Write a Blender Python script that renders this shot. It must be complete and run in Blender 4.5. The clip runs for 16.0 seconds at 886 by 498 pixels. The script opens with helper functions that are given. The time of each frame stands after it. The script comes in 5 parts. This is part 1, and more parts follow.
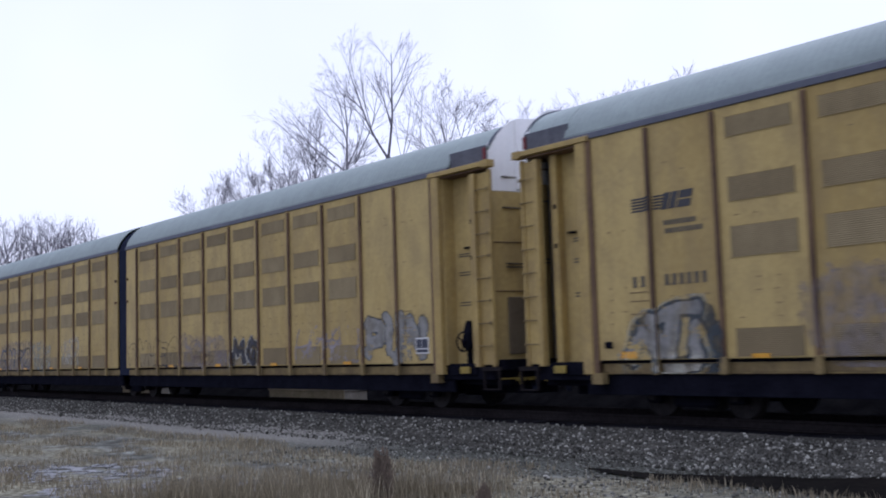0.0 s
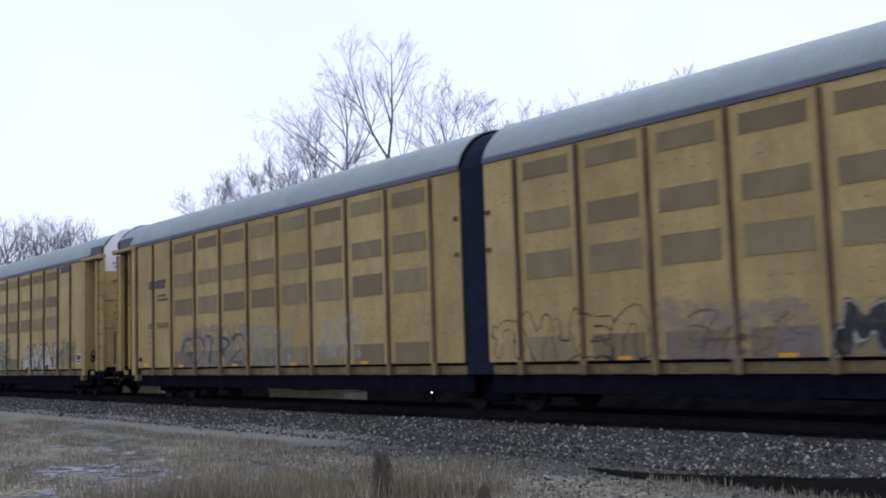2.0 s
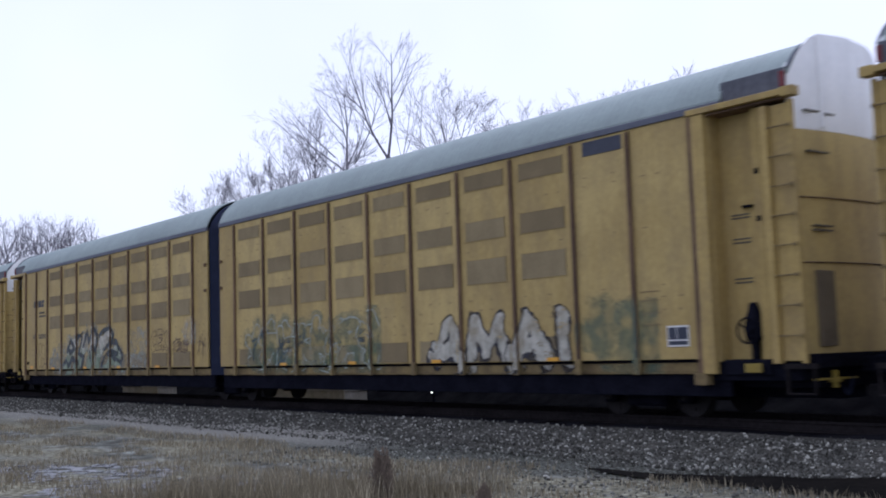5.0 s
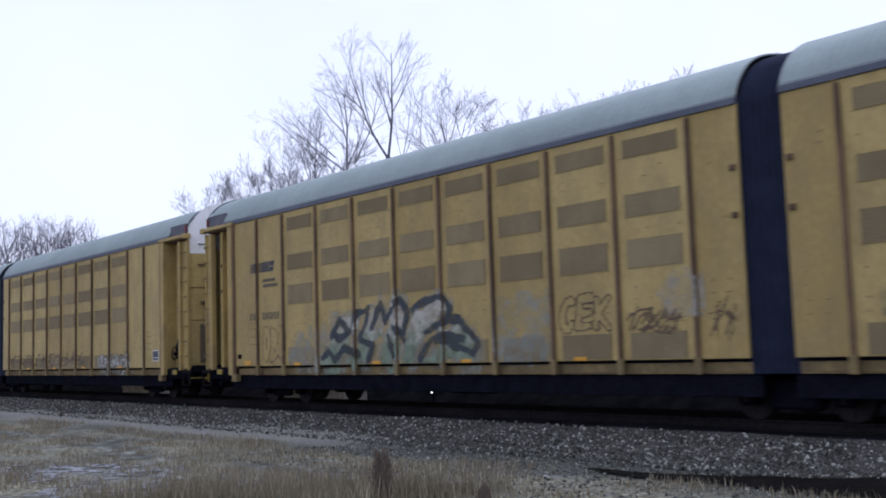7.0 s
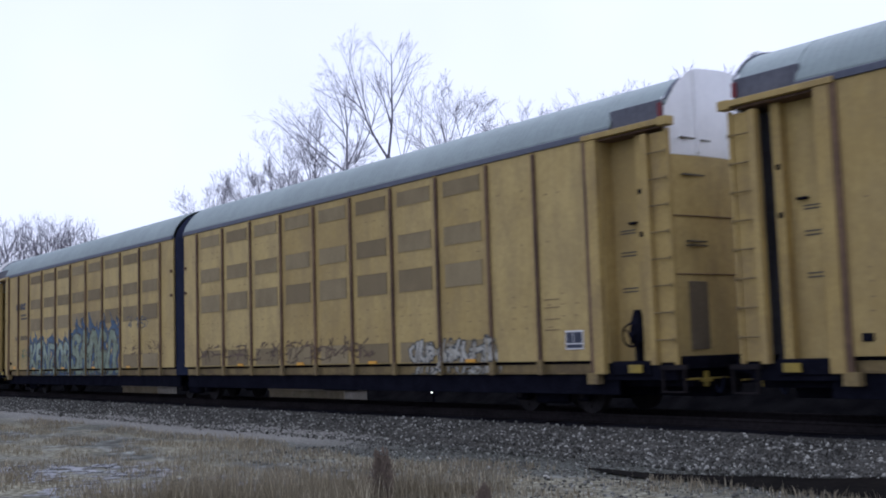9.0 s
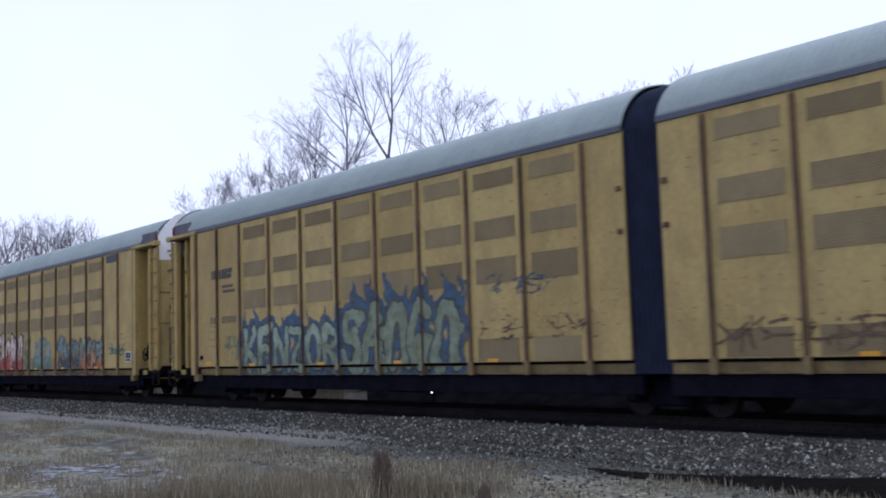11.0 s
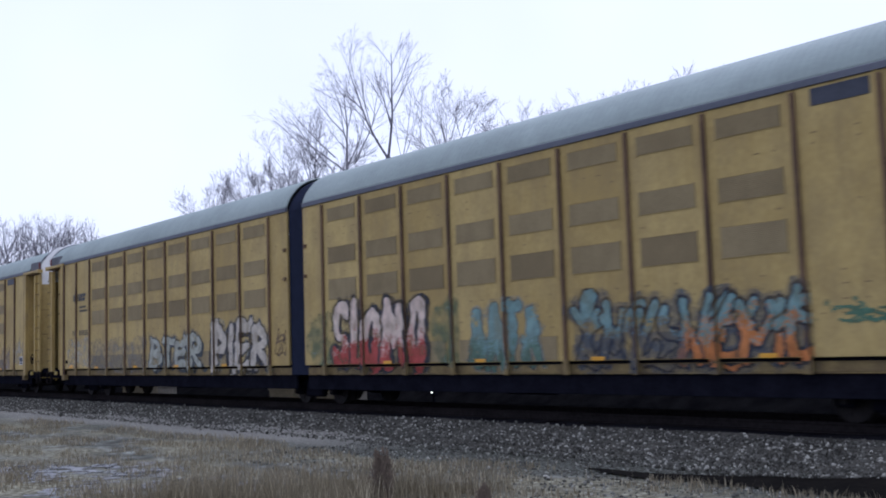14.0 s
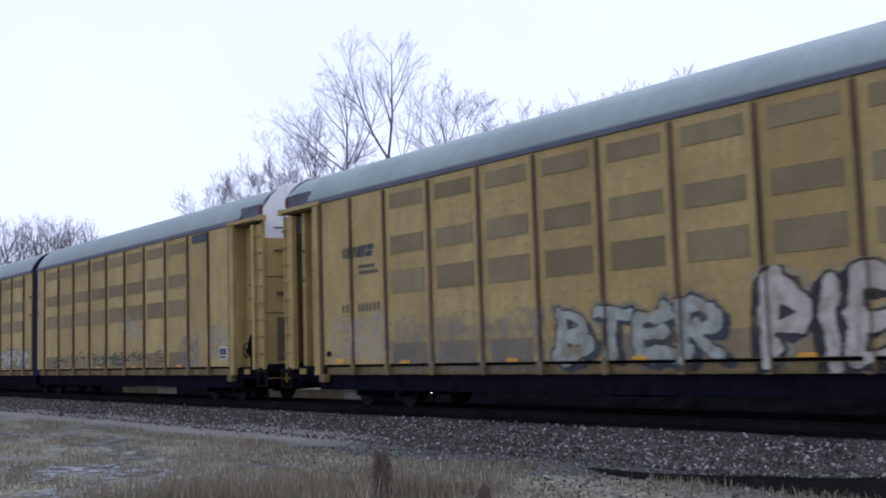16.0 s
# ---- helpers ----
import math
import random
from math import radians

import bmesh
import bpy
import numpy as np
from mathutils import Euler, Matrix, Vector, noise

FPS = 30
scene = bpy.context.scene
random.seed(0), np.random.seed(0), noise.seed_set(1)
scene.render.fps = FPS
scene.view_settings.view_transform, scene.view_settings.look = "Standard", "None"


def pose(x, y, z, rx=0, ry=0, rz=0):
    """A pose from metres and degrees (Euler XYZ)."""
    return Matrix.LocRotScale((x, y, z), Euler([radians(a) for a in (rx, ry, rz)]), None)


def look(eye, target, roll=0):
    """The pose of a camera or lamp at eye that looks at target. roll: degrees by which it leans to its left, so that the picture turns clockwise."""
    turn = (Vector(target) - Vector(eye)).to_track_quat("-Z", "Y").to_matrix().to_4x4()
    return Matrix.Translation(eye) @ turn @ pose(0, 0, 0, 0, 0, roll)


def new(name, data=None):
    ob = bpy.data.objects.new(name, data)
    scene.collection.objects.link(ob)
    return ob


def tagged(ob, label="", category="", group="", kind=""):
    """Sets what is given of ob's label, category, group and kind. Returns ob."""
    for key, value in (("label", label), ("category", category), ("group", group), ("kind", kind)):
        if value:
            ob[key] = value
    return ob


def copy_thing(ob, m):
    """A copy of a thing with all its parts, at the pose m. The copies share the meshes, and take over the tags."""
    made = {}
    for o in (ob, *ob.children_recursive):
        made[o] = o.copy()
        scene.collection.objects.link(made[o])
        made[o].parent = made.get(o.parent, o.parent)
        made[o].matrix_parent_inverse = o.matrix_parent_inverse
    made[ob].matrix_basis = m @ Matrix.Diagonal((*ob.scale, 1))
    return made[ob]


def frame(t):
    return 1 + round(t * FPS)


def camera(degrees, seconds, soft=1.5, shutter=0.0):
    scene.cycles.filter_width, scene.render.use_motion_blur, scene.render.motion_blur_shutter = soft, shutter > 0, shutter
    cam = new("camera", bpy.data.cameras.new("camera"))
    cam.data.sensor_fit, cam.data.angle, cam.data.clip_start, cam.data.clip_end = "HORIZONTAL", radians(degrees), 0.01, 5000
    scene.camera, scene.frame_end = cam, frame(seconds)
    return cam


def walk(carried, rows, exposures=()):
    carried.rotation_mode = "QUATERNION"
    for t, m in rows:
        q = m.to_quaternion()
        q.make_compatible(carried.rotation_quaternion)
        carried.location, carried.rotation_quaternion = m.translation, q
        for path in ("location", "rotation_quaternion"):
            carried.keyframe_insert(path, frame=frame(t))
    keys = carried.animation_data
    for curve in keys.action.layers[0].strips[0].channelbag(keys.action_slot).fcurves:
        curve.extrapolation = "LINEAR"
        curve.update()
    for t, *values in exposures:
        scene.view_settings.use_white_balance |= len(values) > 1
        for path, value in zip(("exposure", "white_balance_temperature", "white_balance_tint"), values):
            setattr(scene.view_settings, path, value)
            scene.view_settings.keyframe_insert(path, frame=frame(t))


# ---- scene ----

# ---------------------------------------------------------------- camera
EYE = (0.0, 0.0, 1.75)          # a standing person's eye height, 14 m from the cars' sides
cam = camera(45.11, 16.0, soft=1.85, shutter=0.3)
YAW, PITCH, ROLL = radians(-51.738), radians(5.40), -1.807
AIM = (EYE[0] + math.sin(YAW) * math.cos(PITCH), EYE[1] + math.cos(YAW) * math.cos(PITCH), EYE[2] + math.sin(PITCH))
walk(cam, [(0.0, look(EYE, AIM, ROLL)), (16.0, look(EYE, AIM, ROLL))], [(0.0, 0.0, 5400, 16), (4.0, 0.0, 5370, 14.5), (9.0, 0.0, 5340, 14.5), (12.0, 0.0, 5325, 13), (16.0, 0.0, 5300, 15)])

# ---------------------------------------------------------------- light: a bright overcast winter day
world = bpy.data.worlds.new("overcast_sky")
scene.world = world
world.use_nodes = True
wn, wl = world.node_tree.nodes, world.node_tree.links
wn.clear()
w_out = wn.new("ShaderNodeOutputWorld")
w_sky = wn.new("ShaderNodeTexSky")
w_sky.sky_type, w_sky.sun_disc = "NISHITA", False
w_sky.sun_elevation, w_sky.sun_rotation = radians(52), radians(-48)
w_bg1 = wn.new("ShaderNodeBackground")
w_bg1.inputs["Strength"].default_value = 0.10
w_bg2 = wn.new("ShaderNodeBackground")
w_co = wn.new("ShaderNodeTexCoord")
# the cloud is thinnest round the hidden sun, beyond the train
SUN_AZ, SUN_EL = radians(-48), radians(52)
SUN_DIR = Vector((math.sin(SUN_AZ) * math.cos(SUN_EL), math.cos(SUN_AZ) * math.cos(SUN_EL), math.sin(SUN_EL)))
w_dot = wn.new("ShaderNodeVectorMath")
w_dot.operation = "DOT_PRODUCT"
w_dot.inputs[1].default_value = SUN_DIR
w_glow = wn.new("ShaderNodeMapRange")
w_glow.interpolation_type = "SMOOTHSTEP"
w_glow.inputs["From Min"].default_value, w_glow.inputs["From Max"].default_value = -0.9, 0.95
w_glow.inputs["To Min"].default_value, w_glow.inputs["To Max"].default_value = 0.78, 1.17
w_noise = wn.new("ShaderNodeTexNoise")
w_noise.inputs["Scale"].default_value, w_noise.inputs["Detail"].default_value = 1.3, 4.0
w_ramp = wn.new("ShaderNodeValToRGB")
w_ramp.color_ramp.elements[0].position, w_ramp.color_ramp.elements[0].color = 0.32, (0.85, 0.815, 0.885, 1)
w_ramp.color_ramp.elements[1].position, w_ramp.color_ramp.elements[1].color = 0.66, (1.075, 1.02, 1.04, 1)
w_mix = wn.new("ShaderNodeMixShader")
w_mix.inputs[0].default_value = 0.85
wl.new(w_co.outputs["Generated"], w_dot.inputs[0])
wl.new(w_dot.outputs["Value"], w_glow.inputs["Value"])
wl.new(w_glow.outputs["Result"], w_bg2.inputs["Strength"])
wl.new(w_co.outputs["Generated"], w_noise.inputs["Vector"])
wl.new(w_noise.outputs["Fac"], w_ramp.inputs["Fac"])
wl.new(w_ramp.outputs["Color"], w_bg2.inputs["Color"])
wl.new(w_sky.outputs["Color"], w_bg1.inputs["Color"])
wl.new(w_bg1.outputs[0], w_mix.inputs[1])
wl.new(w_bg2.outputs[0], w_mix.inputs[2])
wl.new(w_mix.outputs[0], w_out.inputs["Surface"])

sun_data = bpy.data.lights.new("sun", "SUN")
sun_data.energy, sun_data.angle, sun_data.color = 0.9, radians(30), (1.0, 0.99, 0.98)
sun = new("sun", sun_data)
sun.matrix_world = look((0, 0, 0), -SUN_DIR)

# ---------------------------------------------------------------- the plan
SIDE_Y = 14.0                    # plane of the cars' side panels
AXIS_Y = SIDE_Y + 1.55           # the track's centre line
RAIL = 0.47                      # top of the rails
SILL, EAVE = 1.25, 5.52          # bottom and top of the cars' sides
CENTRES = [4.20, -35.68, -75.93, -116.12, -156.16, -196.25, -236.40]
RIBS = [1.37, 3.05, 4.73, 6.41, 8.09, 9.77, 11.45, 13.13, 14.81, 16.21, 17.57]


# ---------------------------------------------------------------- materials
def mat(name, low, high, rough=0.8, metal=0.0, fine=40.0, broad=1.5, bump=0.2, streak=0.0, dirt=None, dirt_amount=0.0,
        by_piece=0.0, coords="Object", bump_dist=0.01, spec=0.35):
    """A surface whose colour wanders from low to high at two scales, with relief, upright streaks and patches of dirt."""
    m = bpy.data.materials.new(name)
    m.use_nodes = True
    n, l = m.node_tree.nodes, m.node_tree.links
    b = n["Principled BSDF"]
    b.inputs["Roughness"].default_value, b.inputs["Metallic"].default_value = rough, metal
    b.inputs["Specular IOR Level"].default_value = spec
    co, info = n.new("ShaderNodeTexCoord"), n.new("ShaderNodeObjectInfo")
    shift = n.new("ShaderNodeVectorMath")
    shift.operation = "MULTIPLY_ADD"
    l.new(info.outputs["Random"], shift.inputs[0])
    shift.inputs[1].default_value = (37.0, 11.0, 53.0)
    l.new(co.outputs[coords], shift.inputs[2])

    def noise_of(scale, detail=5.0, stretch=None):
        t = n.new("ShaderNodeTexNoise")
        t.inputs["Scale"].default_value, t.inputs["Detail"].default_value = scale, detail
        src = shift.outputs[0]
        if stretch:
            mp = n.new("ShaderNodeMapping")
            mp.inputs["Scale"].default_value = stretch
            l.new(src, mp.inputs["Vector"])
            src = mp.outputs[0]
        l.new(src, t.inputs["Vector"])
        return t.outputs["Fac"]

    def math_of(op, a, c, clamp=False):
        q = n.new("ShaderNodeMath")
        q.operation, q.use_clamp = op, clamp
        for k, v in enumerate((a, c)):
            if isinstance(v, (int, float)):
                q.inputs[k].default_value = v
            else:
                l.new(v, q.inputs[k])
        return q.outputs[0]

    grain, patch = noise_of(fine), noise_of(broad)
    fac = math_of("ADD", math_of("MULTIPLY", grain, 0.45), math_of("MULTIPLY", patch, 0.55))
    if by_piece:
        fac = math_of("ADD", fac, math_of("MULTIPLY", math_of("SUBTRACT", info.outputs["Random"], 0.5), by_piece))
    if streak:
        fac = math_of("ADD", fac, math_of("MULTIPLY", math_of("SUBTRACT", noise_of(1.0, 4.0, (14, 14, 0.7)), 0.5), streak))
    ramp = n.new("ShaderNodeValToRGB")
    ramp.color_ramp.elements[0].position, ramp.color_ramp.elements[0].color = 0.33, (*low, 1)
    ramp.color_ramp.elements[1].position, ramp.color_ramp.elements[1].color = 0.67, (*high, 1)
    l.new(fac, ramp.inputs["Fac"])
    colour = ramp.outputs["Color"]
    if dirt:
        mix = n.new("ShaderNodeMix")
        mix.data_type = "RGBA"
        d = math_of("MULTIPLY", math_of("SUBTRACT", math_of("ADD", math_of("MULTIPLY", noise_of(2.3, 7.0, (1, 1, 0.45)), 0.7), math_of("MULTIPLY", noise_of(15.0), 0.3)), 0.5), 5.0)
        d = math_of("MULTIPLY", math_of("ADD", d, 0.35, True), dirt_amount, True)
        l.new(d, mix.inputs["Factor"])
        l.new(colour, mix.inputs["A"])
        mix.inputs["B"].default_value = (*dirt, 1)
        colour = mix.outputs["Result"]
    l.new(colour, b.inputs["Base Color"])
    if bump:
        bp = n.new("ShaderNodeBump")
        bp.inputs["Strength"].default_value, bp.inputs["Distance"].default_value = bump, bump_dist
        l.new(fac, bp.inputs["Height"])
        l.new(bp.outputs["Normal"], b.inputs["Normal"])
    rr = math_of("ADD", math_of("MULTIPLY", math_of("SUBTRACT", grain, 0.5), 0.3), rough, True)
    l.new(rr, b.inputs["Roughness"])
    return m


GOLD = mat("gold_paint", (0.380, 0.279, 0.100), (0.515, 0.396, 0.157), 0.62, fine=9, broad=0.75, bump=0.35, streak=0.22, dirt=(0.25, 0.19, 0.098), dirt_amount=0.42, by_piece=0.28, spec=0.2)
# rib brown: dirt and streaks, plus the ribs' side shade mixed into the colour
GOLD_RIB = mat("shaded_rib_brown", (0.105, 0.070, 0.052), (0.215, 0.145, 0.088), 0.75, fine=14, broad=1.0, bump=0.1, streak=0.4, dirt=(0.05, 0.036, 0.032), dirt_amount=0.5, by_piece=0.2, spec=0.1)
GOLD_POST = mat("gold_post_paint", (0.365, 0.265, 0.090), (0.478, 0.358, 0.130), 0.6, fine=14, broad=2.0, bump=0.1, streak=0.3, dirt=(0.19, 0.14, 0.085), dirt_amount=0.45, by_piece=0.1, spec=0.2)
# dirty gold darkened for the sill's shade; feet, rungs and brackets share it
SILL_SHADE = mat("shaded_sill_gold", (0.19, 0.142, 0.065), (0.30, 0.232, 0.105), 0.75, fine=14, broad=1.6, bump=0.15, streak=0.3, dirt=(0.10, 0.076, 0.055), dirt_amount=0.6, spec=0.1)
LOUVRE = mat("louvre_metal", (0.235, 0.186, 0.102), (0.320, 0.260, 0.145), 0.75, fine=30, broad=1.6, bump=0.1, dirt=(0.17, 0.135, 0.075), dirt_amount=0.4, by_piece=0.5, spec=0.15)
HATCH = mat("dull_hatch_paint", (0.12, 0.098, 0.068), (0.18, 0.148, 0.098), 0.8, fine=14, broad=1.6, bump=0.1, streak=0.3, spec=0.1)
ROOF = mat("galvanised_roof", (0.255, 0.305, 0.295), (0.335, 0.392, 0.378), 0.65, fine=12, broad=0.5, bump=0.04, streak=0.12, dirt=(0.19, 0.22, 0.215), dirt_amount=0.25, spec=0.2)
ROOF_EDGE = mat("roof_edge_steel", (0.085, 0.095, 0.125), (0.14, 0.15, 0.185), 0.6, metal=0.2, fine=12, broad=0.9, bump=0.1)
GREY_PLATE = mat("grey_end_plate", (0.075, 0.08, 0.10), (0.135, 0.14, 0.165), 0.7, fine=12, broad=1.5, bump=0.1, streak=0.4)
RUBBER = mat("black_rubber", (0.014, 0.018, 0.038), (0.026, 0.033, 0.065), 0.85, fine=20, broad=3, bump=0.1, spec=0.2)
STEEL = mat("grimy_black_steel", (0.0055, 0.006, 0.010), (0.014, 0.0145, 0.023), 0.9, fine=18, broad=3, bump=0.25, spec=0.0)
WHEEL = mat("worn_wheel_steel", (0.018, 0.017, 0.019), (0.04, 0.036, 0.036), 0.75, metal=0.2, fine=18, broad=3, bump=0.15, spec=0.1)
WHITE = mat("white_door_paint", (0.82, 0.83, 0.83), (0.90, 0.90, 0.89), 0.55, fine=10, broad=1.2, bump=0.08, streak=0.35, dirt=(0.55, 0.55, 0.53), dirt_amount=0.2)
STENCIL = mat("dark_stencil_paint", (0.075, 0.068, 0.055), (0.15, 0.128, 0.085), 0.7, fine=30, broad=4, bump=0.0)
DASH = mat("dimple_dashes", (0.17, 0.125, 0.065), (0.26, 0.19, 0.09), 0.8, fine=30, broad=4, bump=0.0)
LOGO = mat("black_logo_paint", (0.03, 0.032, 0.04), (0.065, 0.065, 0.07), 0.6, fine=30, broad=4, bump=0.0)
PLACARD = mat("white_placard", (0.62, 0.62, 0.60), (0.75, 0.75, 0.73), 0.6, fine=20, broad=4, bump=0.0)
YELLOW = mat("yellow_plate_paint", (0.27, 0.20, 0.03), (0.40, 0.30, 0.05), 0.65, fine=20, broad=4, bump=0.05, dirt=(0.1, 0.08, 0.04), dirt_amount=0.5)
ORANGE = mat("orange_reflector_tape", (0.62, 0.30, 0.02), (0.75, 0.40, 0.04), 0.45, fine=20, broad=4, bump=0.0)
RED = mat("red_paint", (0.13, 0.025, 0.03), (0.2, 0.04, 0.045), 0.7, fine=20, broad=4, bump=0.0)
NAVY = mat("navy_plate_paint", (0.03, 0.036, 0.056), (0.06, 0.067, 0.092), 0.6, fine=20, broad=4, bump=0.0)
RAIL_STEEL = mat("rusty_rail", (0.014, 0.013, 0.014), (0.032, 0.028, 0.029), 0.8, fine=12, broad=1.0, bump=0.2, spec=0.0)
TIE = mat("creosoted_wood", (0.009, 0.008, 0.009), (0.022, 0.020, 0.020), 0.95, fine=16, broad=2.0, bump=0.4, by_piece=0.4, spec=0.0)
STONE = mat("ballast_stone", (0.055, 0.055, 0.06), (0.17, 0.165, 0.165), 0.9, fine=25, broad=6, bump=0.3, spec=0.1)
CONCRETE = mat("weathered_concrete", (0.22, 0.208, 0.184), (0.36, 0.342, 0.30), 0.9, fine=9, broad=0.8, bump=0.3, streak=0.4, dirt=(0.17, 0.16, 0.14), dirt_amount=0.5, spec=0.0)
BARK = mat("pale_grey_bark", (0.14, 0.132, 0.155), (0.26, 0.245, 0.275), 0.9, fine=6, broad=0.6, bump=0.0, spec=0.0)
STRAW = mat("dry_straw", (0.19, 0.155, 0.10), (0.40, 0.35, 0.25), 0.9, fine=3, broad=0.6, bump=0.0)
WEED = mat("brown_seed_heads", (0.115, 0.092, 0.072), (0.22, 0.178, 0.14), 0.9, fine=30, broad=5, bump=0.0, spec=0.0)
# near-black tone carries the shade in the thicket behind the cars
BRUSH = mat("shaded_brushwood", (0.005, 0.005, 0.007), (0.014, 0.0135, 0.016), 0.95, fine=6, broad=0.7, bump=0.0, spec=0.0)


def random_by_island(m, low, high):
    """Stones of one joined heap differ in tone."""
    n, l = m.node_tree.nodes, m.node_tree.links
    geo, ramp = n.new("ShaderNodeNewGeometry"), n.new("ShaderNodeValToRGB")
    ramp.color_ramp.elements[0].color, ramp.color_ramp.elements[1].color = (*low, 1), (*high, 1)
    e = ramp.color_ramp.elements.new(0.80)
    e.color = (*[a + (b - a) * 0.29 for a, b in zip(low, high)], 1)
    l.new(geo.outputs["Random Per Island"], ramp.inputs["Fac"])
    l.new(ramp.outputs["Color"], n["Principled BSDF"].inputs["Base Color"])


random_by_island(STONE, (0.037, 0.036, 0.032), (0.45, 0.445, 0.39))
random_by_island(STRAW, (0.18, 0.152, 0.098), (0.57, 0.51, 0.36))


# ---------------------------------------------------------------- mesh helpers
def box(bm, x0, x1, y0, y1, z0, z1, bevel=0.0):
    r = bmesh.ops.create_cube(bm, size=1.0)
    for v in r["verts"]:
        v.co = Vector(((x0 + x1) / 2 + v.co.x * (x1 - x0), (y0 + y1) / 2 + v.co.y * (y1 - y0), (z0 + z1) / 2 + v.co.z * (z1 - z0)))
    if bevel:
        es = list({e for v in r["verts"] for e in v.link_edges})
        bmesh.ops.bevel(bm, geom=es, offset=bevel, segments=1, affect="EDGES")


def tube(bm, a, b, r, sides=8, r2=None):
    a, b = Vector(a), Vector(b)
    q = (b - a).to_track_quat("Z", "Y").to_matrix().to_4x4()
    bmesh.ops.create_cone(bm, cap_ends=True, segments=sides, radius1=r, radius2=r if r2 is None else r2, depth=(b - a).length,
                          matrix=Matrix.Translation((a + b) / 2) @ q)


def mesh_of(name, bm, material, smooth=False):
    me = bpy.data.meshes.new(name)
    bm.to_mesh(me)
    bm.free()
    me.materials.append(material)
    if smooth:
        for p in me.polygons:
            p.use_smooth = True
    return me


def part(name, bm, material, parent, label="", loc=(0, 0, 0), smooth=False):
    ob = new(name, mesh_of(name, bm, material, smooth))
    ob.parent, ob.location = parent, loc
    if label:
        tagged(ob, label)
    return ob


def piece(name, me, parent, loc=(0, 0, 0), label=""):
    ob = new(name, me)
    ob.parent, ob.location = parent, loc
    if label:
        tagged(ob, label)
    return ob


def mesh_from(name, verts, faces, material, smooth=False):
    me = bpy.data.meshes.new(name)
    me.from_pydata(verts, [], faces)
    me.materials.append(material)
    me.update()
    if smooth:
        me.polygons.foreach_set("use_smooth", [True] * len(me.polygons))
    return me


# ---------------------------------------------------------------- ground, puddles, track bed
def height(x, y):
    """Gentle swells of the muddy verge, a bank up to the track bed."""
    h = 0.05 * noise.noise((x * 0.22, y * 0.35, 3.1)) + 0.02 * noise.noise((x * 0.9, y * 1.1, 7.7))
    s = min(max((y - 11.6) / 2.2, 0.0), 1.0)
    far = min(max((y - 18.6) / 1.6, 0.0), 1.0)
    bank = min(max((y - 20.6) / 2.2, 0.0), 1.0)
    return h * (1 - s) + 0.12 * s * (1 - far) + far * (0.05 + h) + 1.7 * bank * bank * (3 - 2 * bank) * (1 + 2 * h)


